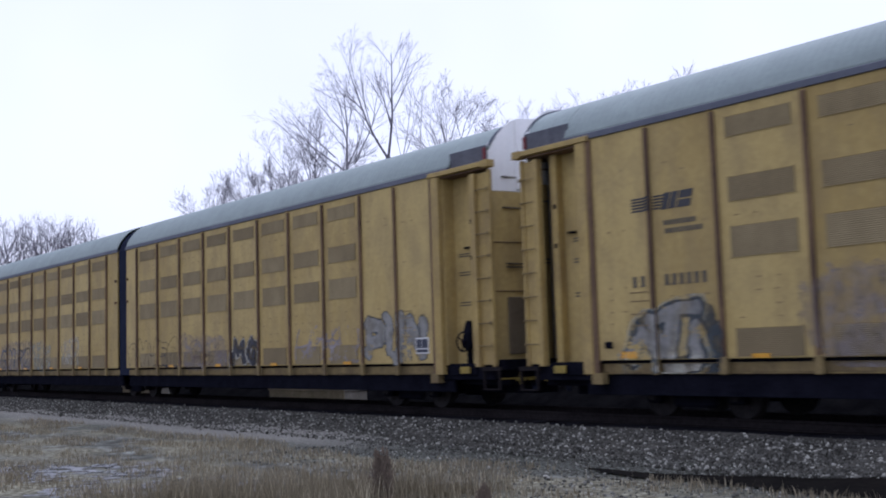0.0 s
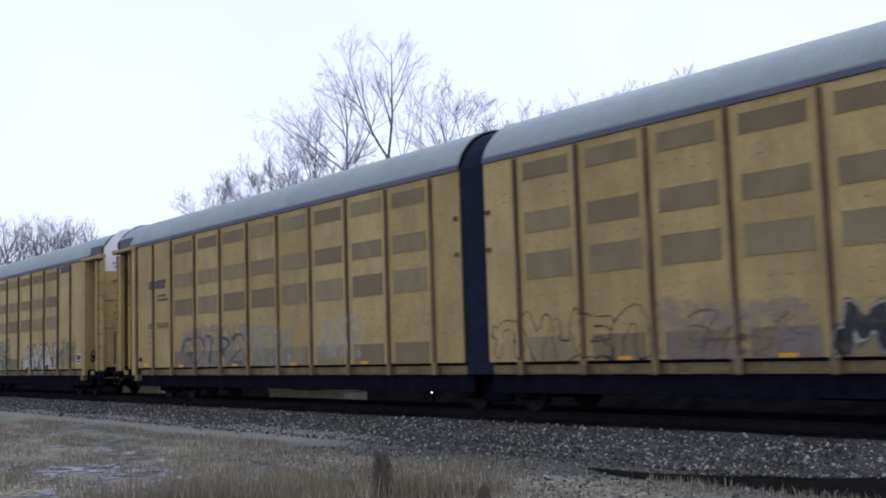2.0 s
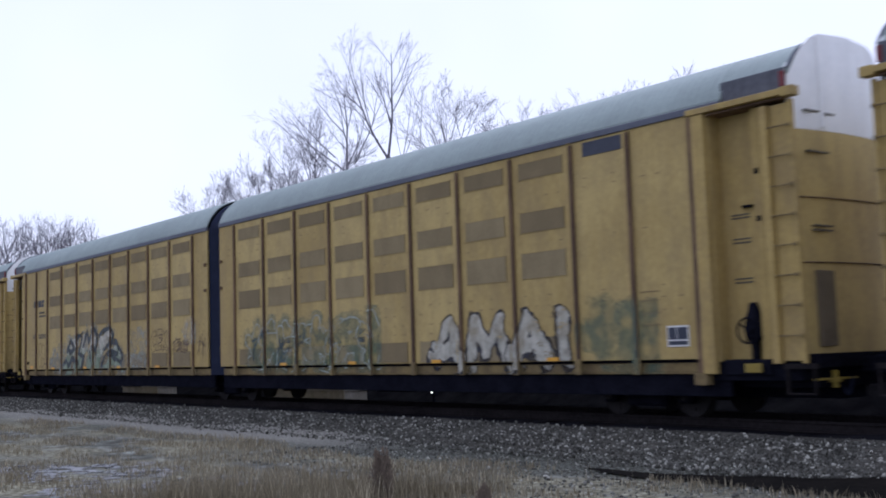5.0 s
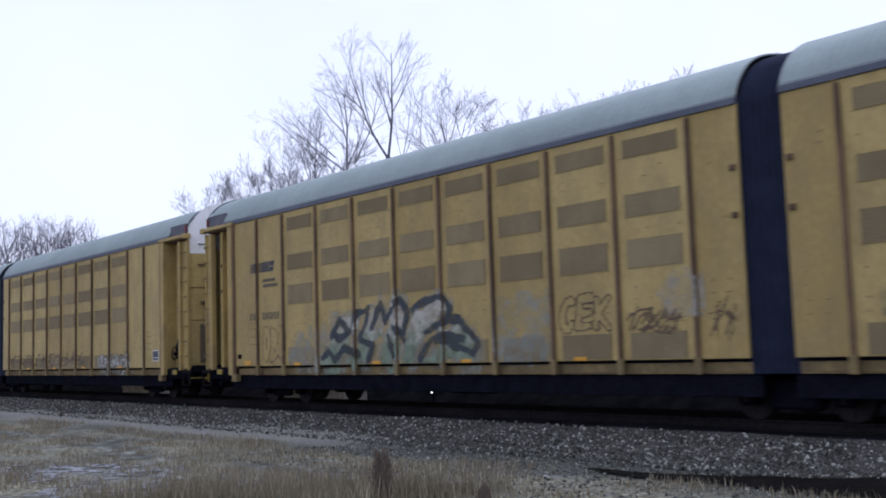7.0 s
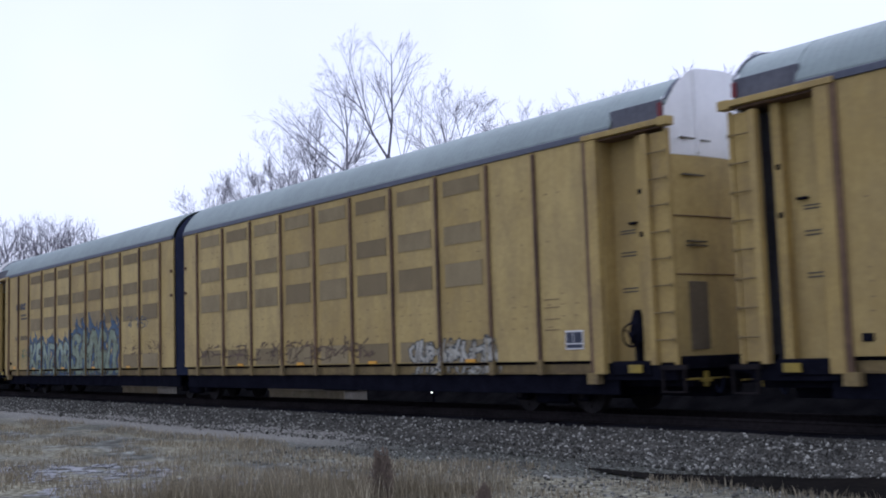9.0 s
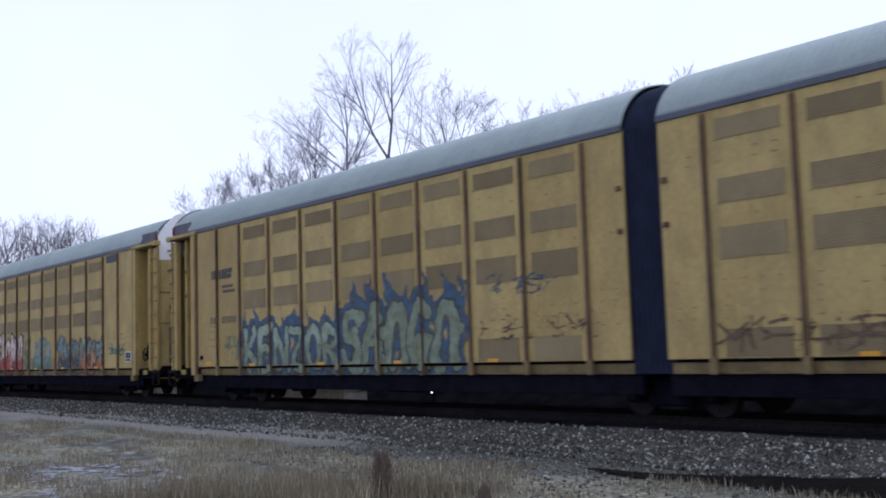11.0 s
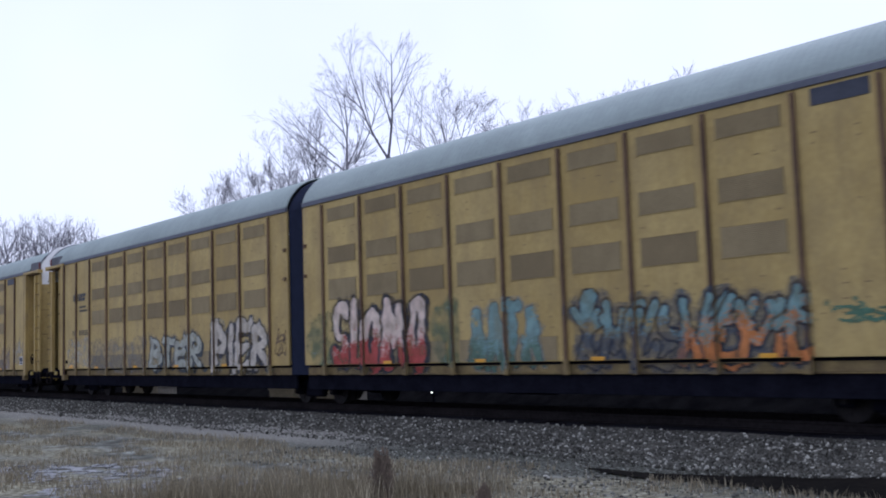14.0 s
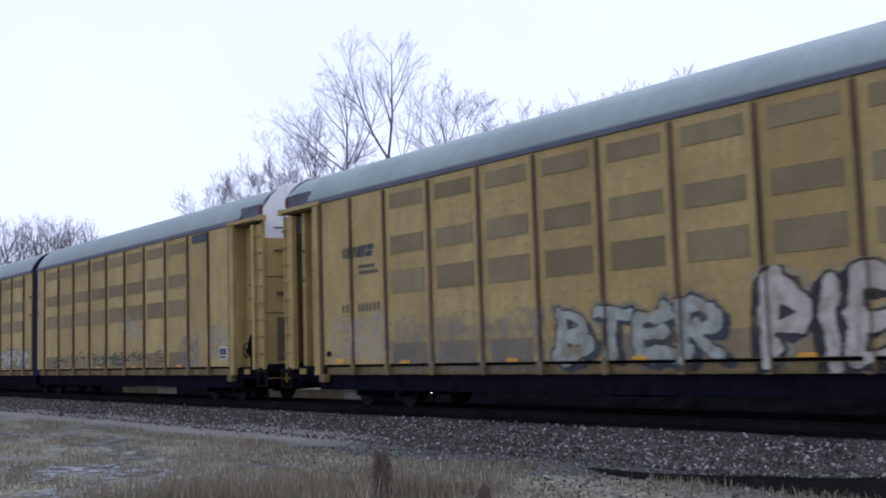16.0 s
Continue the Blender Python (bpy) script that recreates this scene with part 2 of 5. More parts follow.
def build_ground():
    xs = sorted(set([-2500, -900, -420] + [-300 + 10 * i for i in range(23)] + [-78 + 1.5 * i for i in range(24)] + [-42 + 0.35 * i for i in range(124)] + [4 + 4 * i for i in range(12)] + [80, 160, 400, 900, 2500]))
    ys = sorted(set([-2500, -800, -250, -80, -30, -12, -5] + [-2 + 0.5 * i for i in range(10)] + [3 + 0.3 * i for i in range(56)] + [20 + 2 * i for i in range(12)] + [46, 60, 90, 200, 600, 2500]))
    verts = [(x, y, height(x, y)) for y in ys for x in xs]
    w = len(xs)
    faces = [(j * w + i, j * w + i + 1, (j + 1) * w + i + 1, (j + 1) * w + i) for j in range(len(ys) - 1) for i in range(w - 1)]
    m = bpy.data.materials.new("muddy_winter_verge")
    m.use_nodes = True
    n, l = m.node_tree.nodes, m.node_tree.links
    b = n["Principled BSDF"]
    co = n.new("ShaderNodeTexCoord")

    def tex(scale, detail, stretch=(1, 1, 1)):
        mp, t = n.new("ShaderNodeMapping"), n.new("ShaderNodeTexNoise")
        mp.inputs["Scale"].default_value = stretch
        t.inputs["Scale"].default_value, t.inputs["Detail"].default_value = scale, detail
        l.new(co.outputs["Object"], mp.inputs["Vector"])
        l.new(mp.outputs[0], t.inputs["Vector"])
        return t.outputs["Fac"]

    def ramp_of(fac, stops):
        r = n.new("ShaderNodeValToRGB")
        e = r.color_ramp.elements
        e[0].position, e[0].color = stops[0][0], (*stops[0][1], 1)
        e[1].position, e[1].color = stops[-1][0], (*stops[-1][1], 1)
        for p, c in stops[1:-1]:
            k = e.new(p)
            k.color = (*c, 1)
        l.new(fac, r.inputs["Fac"])
        return r.outputs["Color"]

    def mix_of(fac, a, c):
        q = n.new("ShaderNodeMix")
        q.data_type = "RGBA"
        l.new(fac, q.inputs["Factor"])
        l.new(a, q.inputs["A"])
        l.new(c, q.inputs["B"])
        return q.outputs["Result"]

    mud = ramp_of(tex(2.6, 10, (0.8, 1, 1)), [(0.3, (0.043, 0.043, 0.037)), (0.48, (0.108, 0.108, 0.094)), (0.56, (0.155, 0.156, 0.137)), (0.72, (0.328, 0.345, 0.315))])
    grass = ramp_of(tex(9.0, 10, (1, 1, 1)), [(0.32, (0.083, 0.075, 0.054)), (0.5, (0.195, 0.184, 0.135)), (0.68, (0.360, 0.348, 0.260))])
    stones = ramp_of(tex(22.0, 4), [(0.36, (0.044, 0.044, 0.036)), (0.54, (0.093, 0.095, 0.080)), (0.72, (0.284, 0.303, 0.282))])
    sel = ramp_of(tex(0.55, 5, (0.5, 1.2, 1)), [(0.42, (0, 0, 0)), (0.58, (1, 1, 1))])
    base = mix_of(sel, mud, grass)
    # the gravel lane lies between the verge and the ballast
    sep = n.new("ShaderNodeSeparateXYZ")
    l.new(co.outputs["Object"], sep.inputs[0])
    add = n.new("ShaderNodeMath")
    add.operation = "MULTIPLY_ADD"
    l.new(tex(0.9, 6, (0.4, 1, 1)), add.inputs[0])
    add.inputs[1].default_value = 3.2
    l.new(sep.outputs["Y"], add.inputs[2])
    lane = n.new("ShaderNodeMapRange")
    lane.inputs["From Min"].default_value, lane.inputs["From Max"].default_value = 11.2, 12.2
    l.new(add.outputs[0], lane.inputs["Value"])
    pale = ramp_of(tex(14.0, 6), [(0.35, (0.165, 0.160, 0.140)), (0.65, (0.295, 0.288, 0.258))])
    band = n.new("ShaderNodeMath")
    band.operation = "MULTIPLY_ADD"
    l.new(tex(0.35, 5, (0.35, 1, 1)), band.inputs[0])
    band.inputs[1].default_value = 2.6
    l.new(sep.outputs["Y"], band.inputs[2])
    near = n.new("ShaderNodeMapRange")
    near.inputs["From Min"].default_value, near.inputs["From Max"].default_value = 11.5, 12.3
    l.new(band.outputs[0], near.inputs["Value"])
    along = n.new("ShaderNodeMapRange")
    along.inputs["From Min"].default_value, along.inputs["From Max"].default_value = -15.5, -19.5
    l.new(sep.outputs["X"], along.inputs["Value"])
    both = n.new("ShaderNodeMath")
    both.operation = "MULTIPLY"
    l.new(near.outputs["Result"], both.inputs[0])
    l.new(along.outputs["Result"], both.inputs[1])
    # ground past the track: shade behind the train painted in as near-black
    shaded_soil = ramp_of(tex(2.0, 8), [(0.35, (0.004, 0.004, 0.005)), (0.7, (0.010, 0.010, 0.011))])
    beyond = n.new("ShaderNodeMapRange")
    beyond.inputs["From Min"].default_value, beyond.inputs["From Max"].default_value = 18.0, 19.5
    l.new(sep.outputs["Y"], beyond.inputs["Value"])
    l.new(mix_of(beyond.outputs["Result"], mix_of(both.outputs[0], mix_of(lane.outputs["Result"], base, stones), pale), shaded_soil), b.inputs["Base Color"])
    wet = n.new("ShaderNodeMapRange")
    wet.inputs["From Min"].default_value, wet.inputs["From Max"].default_value = 0.42, 0.6
    wet.inputs["To Min"].default_value, wet.inputs["To Max"].default_value = 0.55, 0.95
    l.new(tex(0.8, 5, (0.5, 1.2, 1)), wet.inputs["Value"])
    l.new(wet.outputs["Result"], b.inputs["Roughness"])
    b.inputs["Specular IOR Level"].default_value = 0.0
    bp = n.new("ShaderNodeBump")
    bp.inputs["Strength"].default_value, bp.inputs["Distance"].default_value = 0.7, 0.06
    l.new(tex(9.0, 9), bp.inputs["Height"])
    l.new(bp.outputs["Normal"], b.inputs["Normal"])
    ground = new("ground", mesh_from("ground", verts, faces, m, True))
    tagged(ground, "muddy winter verge with dead grass and gravel", "ground", kind="structure")


build_ground()

# puddle water: the sky's reflection is painted in as a pale base colour
WATER = mat("sky_pale_water", (0.08, 0.08, 0.08), (0.27, 0.275, 0.28), 0.5, fine=9, broad=2.5, bump=0.3, bump_dist=0.02, spec=0.3)
wet_n, wet_l = WATER.node_tree.nodes, WATER.node_tree.links
w_co2, w_tex2, w_map2, w_clear, w_mix2 = (wet_n.new("ShaderNode" + k) for k in ("TexCoord", "TexNoise", "MapRange", "BsdfTransparent", "MixShader"))
w_tex2.inputs["Scale"].default_value, w_tex2.inputs["Detail"].default_value = 3.2, 9.0
w_map2.inputs["From Min"].default_value, w_map2.inputs["From Max"].default_value = 0.44, 0.58
wet_l.new(w_co2.outputs["Object"], w_tex2.inputs["Vector"])
wet_l.new(w_tex2.outputs["Fac"], w_map2.inputs["Value"])
wet_l.new(w_map2.outputs["Result"], w_mix2.inputs[0])
wet_l.new(w_clear.outputs[0], w_mix2.inputs[1])
wet_l.new(wet_n["Principled BSDF"].outputs[0], w_mix2.inputs[2])
wet_l.new(w_mix2.outputs[0], wet_n["Material Output"].inputs["Surface"])


def puddle(x, y, rx, ry, turn, seed, label):
    """A thin sheet of standing water with a ragged rim."""
    bm = bmesh.new()
    ring = []
    top = max(height(x + a * rx * 0.6, y + c * ry * 0.6) for a in (-1, 0, 1) for c in (-1, 0, 1)) + 0.006
    for k in range(64):
        a = 2 * math.pi * k / 64
        r = 1 + 0.7 * noise.noise((math.cos(a) * 1.7 + seed, math.sin(a) * 1.7, seed)) + 0.5 * noise.noise((math.cos(a) * 5, math.sin(a) * 5, seed))
        p = Matrix.Rotation(turn, 2) @ Vector((math.cos(a) * rx * r, math.sin(a) * ry * r))
        ring.append(bm.verts.new((x + p.x, y + p.y, top)))
    f = bm.faces.new(ring)
    low = bmesh.ops.extrude_face_region(bm, geom=[f])
    for v in low["geom"]:
        if isinstance(v, bmesh.types.BMVert):
            v.co.z -= 0.05
    bmesh.ops.recalc_face_normals(bm, faces=bm.faces)
    ob = new("puddle", mesh_of("puddle", bm, WATER))
    tagged(ob, label, "puddle", "puddles on the verge", "structure")


p_rng = random.Random(31)
for k in range(48):
    px, py = p_rng.uniform(-18.6, -12.9), p_rng.uniform(4.9, 7.3)
    puddle(px, py, p_rng.uniform(0.10, 0.42), p_rng.uniform(0.20, 0.60), p_rng.uniform(0.6, 1.2), k + 1, "shallow puddle in the muddy grass, sky reflection painted in as pale grey")


def rut(label):
    """A long near-black strip, pointed at one end."""
    m = mat("near_black_rut", (0.008, 0.008, 0.008), (0.02, 0.018, 0.016), 0.8, fine=14, broad=2, bump=0.6, spec=0.0)
    n = 40
    verts = []
    for k in range(n + 1):
        f = k / n
        x, y = -10.6 + 8.0 * f, 10.74 + 1.55 * f
        wide = 0.80 * min(1.0, f * 2.2) ** 0.9 * (1 + 0.35 * noise.noise((x * 1.1, 2.0, 0.0)))
        off = 0.12 * noise.noise((x * 0.9, 5.0, 0.0))
        for side in (-1, -0.4, 0.4, 1):
            yy = y + off + side * wide
            verts.append((x, yy, height(x, yy) + 0.055 - 0.03 * side * side))
    faces = [(k * 4 + j, k * 4 + 4 + j, k * 4 + 5 + j, k * 4 + 1 + j) for k in range(n) for j in range(3)]
    tagged(new("mud_rut", mesh_from("mud_rut", verts, faces, m, True)), label, "rut", kind="structure")


rut("long near-black rut beside the ballast")


def in_rut(x, y):
    f = (x + 10.6) / 8.0
    return 0 < f < 1 and abs(y - 10.74 - 1.55 * f) < 0.68 * min(1.0, f * 2.2)


def build_bed():
    """The ballast shoulder: a bank of broken stone along the track."""
    prof = [(12.2, 0.02), (12.9, 0.10), (13.6, 0.22), (14.1, 0.29), (14.9, 0.30), (16.2, 0.30), (17.0, 0.29), (18.2, 0.08), (18.8, -0.02)]
    xs = [-600, -300, -150] + [-90 + 0.6 * i for i in range(170)] + [30, 120, 400]
    verts = [(x, y, z + (0.03 * noise.noise((x * 1.3, y * 1.7, 0.4)) if k else 0)) for x in xs for k, (y, z) in enumerate(prof)]
    c = len(prof)
    bed_mat = mat("ballast_bed", (0.027, 0.026, 0.023), (0.125, 0.121, 0.105), 0.95, spec=0.0, fine=26, broad=1.1, bump=1.0, bump_dist=0.05)
    # darker copy of the ballast: the train's shade painted onto the stone below it
    shaded_bed_mat = mat("shaded_ballast", (0.009, 0.009, 0.012), (0.026, 0.026, 0.031), 0.95, spec=0.0, fine=26, broad=1.1, bump=1.0, bump_dist=0.05)
    for name, j0, j1, m, label in (("ballast_bed", 0, 3, bed_mat, "bank of grey broken stone beside the track"), ("oily_track_bed", 3, c - 1, shaded_bed_mat, "broken stone under the track, blackened with painted shade")):
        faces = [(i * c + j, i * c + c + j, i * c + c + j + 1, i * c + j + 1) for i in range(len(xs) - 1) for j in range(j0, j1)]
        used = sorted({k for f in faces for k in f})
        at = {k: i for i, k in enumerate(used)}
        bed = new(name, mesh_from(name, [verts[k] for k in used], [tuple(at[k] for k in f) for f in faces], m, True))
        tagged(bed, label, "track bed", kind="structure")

    ico = bmesh.new()
    bmesh.ops.create_icosphere(ico, subdivisions=1, radius=1.0)
    iv = np.array([v.co[:] for v in ico.verts])
    fi = np.array([[v.index for v in f.verts] for f in ico.faces])
    ico.free()
    rng = np.random.default_rng(5)
    vs, fs, base = [], [], 0
    for k in range(36000):
        x = -5.0 - 55.0 * rng.random() ** 1.7
        u = rng.random() ** 0.85
        y = 14.0 - 2.4 * u + rng.normal() * 0.08
        if (y < 12.6 and rng.random() < 0.6) or in_rut(x, y):
            continue
        z = float(np.interp(y, [11.0, 12.2, 12.9, 13.6, 14.1, 15.0], [0.02, 0.03, 0.10, 0.22, 0.29, 0.30]))
        s = 0.011 + 0.020 * rng.random() ** 1.6
        shape = iv * (s * (0.7 + 0.6 * rng.random((1, 3)))) * (1 + 0.28 * rng.normal(size=(12, 1)).clip(-1.3, 1.3))
        a, t = rng.random() * 6.28, rng.random() * 6.28
        ca, sa, ct, st = math.cos(a), math.sin(a), math.cos(t), math.sin(t)
        shape = shape @ np.array([[ca, sa, 0], [-sa, ca, 0], [0, 0, 1]]) @ np.array([[1, 0, 0], [0, ct, st], [0, -st, ct]])
        vs.append(shape + (x, y, z + s * 0.35))
        fs.append(fi + base)
        base += 12
    for k in range(5200):
        x, y = -4.5 - 13.0 * rng.random() ** 1.3, 8.2 + 4.4 * rng.random() ** 0.7
        if in_rut(x, y):
            continue
        s = 0.010 + 0.018 * rng.random() ** 2
        vs.append(iv * (s * (0.6 + 0.8 * rng.random((1, 3)))) * (1 + 0.25 * rng.normal(size=(12, 1)).clip(-1.3, 1.3)) + (x, y, height(x, y) + s * 0.2))
        fs.append(fi + base)
        base += 12
    st_ob = new("ballast_stones", mesh_from("ballast_stones", np.concatenate(vs).tolist(), np.concatenate(fs).tolist(), STONE))
    tagged(st_ob, "loose grey and whitish broken ballast stones", "ballast", kind="stuff")


build_bed()


def build_track():
    prof = [(-0.07, 0), (0.07, 0), (0.07, 0.015), (0.012, 0.035), (0.012, 0.125), (0.036, 0.135), (0.036, 0.165), (0.028, 0.172), (-0.028, 0.172), (-0.036, 0.165), (-0.036, 0.135), (-0.012, 0.125), (-0.012, 0.035), (-0.07, 0.015)]
    for off in (-0.7525, 0.7525):
        xs = [-420.0, 60.0]
        verts = [(x, AXIS_Y + off + y, RAIL - 0.172 + z) for x in xs for y, z in prof]
        c = len(prof)
        faces = [(j, (j + 1) % c, c + (j + 1) % c, c + j) for j in range(c)] + [tuple(range(c))[::-1], tuple(range(c, 2 * c))]
        ob = new("rail", mesh_from("rail", verts, faces, RAIL_STEEL))
        tagged(ob, "rusty steel rail spiked on wooden ties", "rail", "rails of the track", "structure")
    bm = bmesh.new()
    box(bm, -0.115, 0.115, -1.3, 1.3, -0.16, 0, 0.012)
    me = mesh_of("tie", bm, TIE)
    track = tagged(new("tie_row"), "row of dark creosoted wooden railway ties", "railway ties", kind="structure")
    track.location = (0, AXIS_Y, RAIL - 0.174)
    rng = random.Random(3)
    for k in range(150):
        ob = piece("tie", me, track, (-2.0 - 0.53 * k, rng.uniform(-0.05, 0.05), rng.uniform(-0.006, 0.0)))
        ob.rotation_euler = (0, 0, rng.uniform(-0.012, 0.012))


build_track()

# ---------------------------------------------------------------- the two-unit car carriers
ROOF_PROFILE = [(-1.56, 5.59), (-1.47, 5.81), (-1.32, 6.02), (-1.11, 6.22), (-0.80, 6.38), (-0.40, 6.48), (0.0, 6.52)]
ROOF_PROFILE = ROOF_PROFILE + [(-y, z) for y, z in ROOF_PROFILE[-2::-1]]


def smooth_line(points, steps=3):
    """Points of a smooth curve through the given ones."""
    out = []
    for i in range(len(points) - 1):
        a, b, c, d = (Vector(points[min(max(i + k, 0), len(points) - 1)]) for k in (-1, 0, 1, 2))
        for k in range(steps):
            t = k / steps
            out.append(tuple(0.5 * (2 * b + (c - a) * t + (2 * a - 5 * b + 4 * c - d) * t * t + (3 * b - a - 3 * c + d) * t ** 3)))
    return out + [points[-1]]


ROOF_PROFILE = smooth_line(ROOF_PROFILE)
PANEL_TOP, PANEL_LOW = 5.52, 1.47
LOUVRE_ROWS = [(4.99, 5.31), (3.95, 4.34), (3.06, 3.55), (1.50, 1.94)]


def sheet_along(xs, profile, ridge=0.0, thick=0.03):
    """A shell over a profile in y and z along the stations xs; every other pair of stations is a ridge."""
    bm = bmesh.new()
    rows = []
    for i, x in enumerate(xs):
        up = ridge if i % 4 in (1, 2) else 0.0
        rows.append([bm.verts.new((x, y * (1 + up * 0.3), z + up)) for y, z in profile])
    for a, b in zip(rows, rows[1:]):
        for j in range(len(profile) - 1):
            bm.faces.new((a[j], a[j + 1], b[j + 1], b[j]))
    bmesh.ops.recalc_face_normals(bm, faces=bm.faces)
    bmesh.ops.solidify(bm, geom=bm.faces[:], thickness=thick)
    return bm


def louvre_mesh(w, h):
    """A vent panel of narrow downward slats in a thin frame."""
    bm = bmesh.new()
    n = max(7, round(h / 0.030))
    pts = []
    for k in range(n):
        z0, z1 = h * k / n, h * (k + 1) / n
        pts += [(-0.016, z0), (-0.009, z1 - 0.004)]
    pts.append((-0.016, h))
    rows = [[bm.verts.new((x, y, z)) for y, z in pts] for x in (0, w)]
    for j in range(len(pts) - 1):
        bm.faces.new((rows[0][j], rows[1][j], rows[1][j + 1], rows[0][j + 1]))
    box(bm, -0.015, 0, -0.014, 0.0, -0.015, h + 0.015)
    box(bm, w, w + 0.015, -0.014, 0.0, -0.015, h + 0.015)
    return bm


def build_truck(parent, x):
    bm = bmesh.new()
    for s in (-1, 1):
        box(bm, -1.15, 1.15, s * 0.98 - 0.06, s * 0.98 + 0.06, 0.40, 0.58, 0.03)
        box(bm, -0.45, 0.45, s * 0.98 - 0.08, s * 0.98 + 0.08, 0.18, 0.66, 0.05)
        for e in (-0.86, 0.86):
            box(bm, e - 0.15, e + 0.15, s * 0.98 - 0.09, s * 0.98 + 0.09, 0.24, 0.54, 0.04)
        for k in (-0.16, 0.0, 0.16):
            tube(bm, (k, s * 1.0, 0.2), (k, s * 1.0, 0.5), 0.055, 8)
    box(bm, -0.2, 0.2, -1.0, 1.0, 0.42, 0.66, 0.03)
    truck = part("truck", bm, STEEL, parent, "grimy black four-wheel truck", (x, 0, 0))
    bm = bmesh.new()
    tube(bm, (0, -1.1, 0), (0, 1.1, 0), 0.075, 10)
    for s in (-1, 1):
        y = s * 0.7525
        tube(bm, (0, y - 0.065, 0), (0, y + 0.065, 0), 0.36, 28)
        tube(bm, (0, y - s * 0.095, 0), (0, y - s * 0.06, 0), 0.385, 28)
        tube(bm, (0, y + s * 0.06, 0), (0, y + s * 0.10, 0), 0.14, 16)
        for k in range(6):
            a = k * math.pi / 3
            tube(bm, (0.23 * math.cos(a), y + s * 0.06, 0.23 * math.sin(a)), (0.23 * math.cos(a), y + s * 0.078, 0.23 * math.sin(a)), 0.04, 6)
    me = mesh_of("wheelset", bm, WHEEL)
    for e in (-0.86, 0.86):
        piece("wheelset", me, truck, (e, 0, 0.36), "steel wheelset with worn treads")
    return truck


def build_car():
    car = new("car_carrier")
    car.location = (CENTRES[0], AXIS_Y, RAIL)
    dz = (0, 0, -RAIL)
    Y = -1.55
    louvres = [(mesh_of("louvre", louvre_mesh(1.18, b - a), LOUVRE), a) for a, b in LOUVRE_ROWS]

    # the rib's shaded side is a dark strip, its lit edge the gold lip
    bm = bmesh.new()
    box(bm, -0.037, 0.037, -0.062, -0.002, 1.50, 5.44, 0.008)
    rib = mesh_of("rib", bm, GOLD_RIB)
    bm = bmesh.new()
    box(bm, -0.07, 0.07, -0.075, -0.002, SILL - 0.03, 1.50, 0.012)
    foot = mesh_of("rib_foot", bm, SILL_SHADE)
    bm = bmesh.new()
    box(bm, -0.03, 0.0, -0.035, -0.002, 1.50, 5.50, 0.006)
    lip = mesh_of("rib_lip", bm, GOLD_POST)
    widths = {}
    for s in (-1, 1):
        # inner lining and far wall of the unit, a plain shell
        bm = bmesh.new()
        a, b = sorted((s * 0.42, s * 17.86))
        box(bm, a, b, Y + 0.032, Y + 0.06, 1.49, 5.54)
        a, b = sorted((s * 0.42, s * 19.3))
        box(bm, a, b, 1.49, 1.55, 1.25, 5.56)
        wall = part("side_wall", bm, GOLD, car, "gold-painted steel side wall with ribs and vents", dz)
        edges = [0.40] + RIBS
        for k in range(len(edges) - 1):
            x0, x1 = edges[k], edges[k + 1]
            w = round(x1 - x0, 2)
            if w not in widths:
                bm = bmesh.new()
                box(bm, -w / 2 + 0.005, w / 2 - 0.005, 0.0, 0.03, PANEL_LOW, PANEL_TOP, 0.006)
                widths[w] = mesh_of("panel", bm, GOLD)
            piece("panel", widths[w], wall, (s * (x0 + x1) / 2, Y, 0))
            if 1 <= k <= 8:
                for me, z in louvres:
                    piece("louvre", me, wall, (s * (x0 + x1) / 2 - 0.59, Y - 0.002, z))
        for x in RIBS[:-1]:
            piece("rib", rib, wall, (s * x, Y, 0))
            piece("rib_foot", foot, wall, (s * x, Y, 0))
            piece("rib_lip", lip, wall, (s * x - 0.039, Y, 0))
        # the recessed lower sill between the ribs, its shade painted in as darker gold
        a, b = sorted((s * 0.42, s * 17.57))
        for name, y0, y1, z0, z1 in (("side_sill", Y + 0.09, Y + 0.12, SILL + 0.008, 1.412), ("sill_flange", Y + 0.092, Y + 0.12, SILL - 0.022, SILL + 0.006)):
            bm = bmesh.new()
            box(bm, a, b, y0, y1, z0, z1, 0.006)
            part(name, bm, SILL_SHADE, car, "", dz)
        # black sheet added behind the gap to draw the shadow line under the panels
        bm = bmesh.new()
        box(bm, a, b, Y + 0.122, Y + 0.15, SILL, 1.50)
        part("sill_web", bm, STEEL, car, "black sheet behind the sill for the shadow line under the panels", dz)
        # the roof and its dark edge
        n = 480
        xs = [s * (0.40 + (18.2 - 0.40) * i / n) for i in range(n + 1)]
        roof = part("roof", sheet_along(xs, ROOF_PROFILE, 0.011), ROOF, car, "galvanised ribbed steel roof", dz, True)
        xs = [s * (18.2 + 1.2 * i / 32) for i in range(33)]
        part("roof_end", sheet_along(xs, [p for p in ROOF_PROFILE if p[1] > 5.75], 0.008), ROOF, car, "galvanised roof end, cut back over the doors", dz, True)
        bm = bmesh.new()
        a, b = sorted((s * 0.40, s * 18.2))
        box(bm, a, b, Y - 0.035, Y + 0.04, 5.485, 5.60, 0.01)
        part("roof_edge", bm, ROOF_EDGE, car, "dark steel roof edge", dz)
        bm = bmesh.new()
        for (y0, z0), (y1, z1) in zip(ROOF_PROFILE[4:-4], ROOF_PROFILE[5:-4]):
            tube(bm, (s * 19.38, y0, z0 + 0.012), (s * 19.38, y1, z1 + 0.012), 0.032, 6)
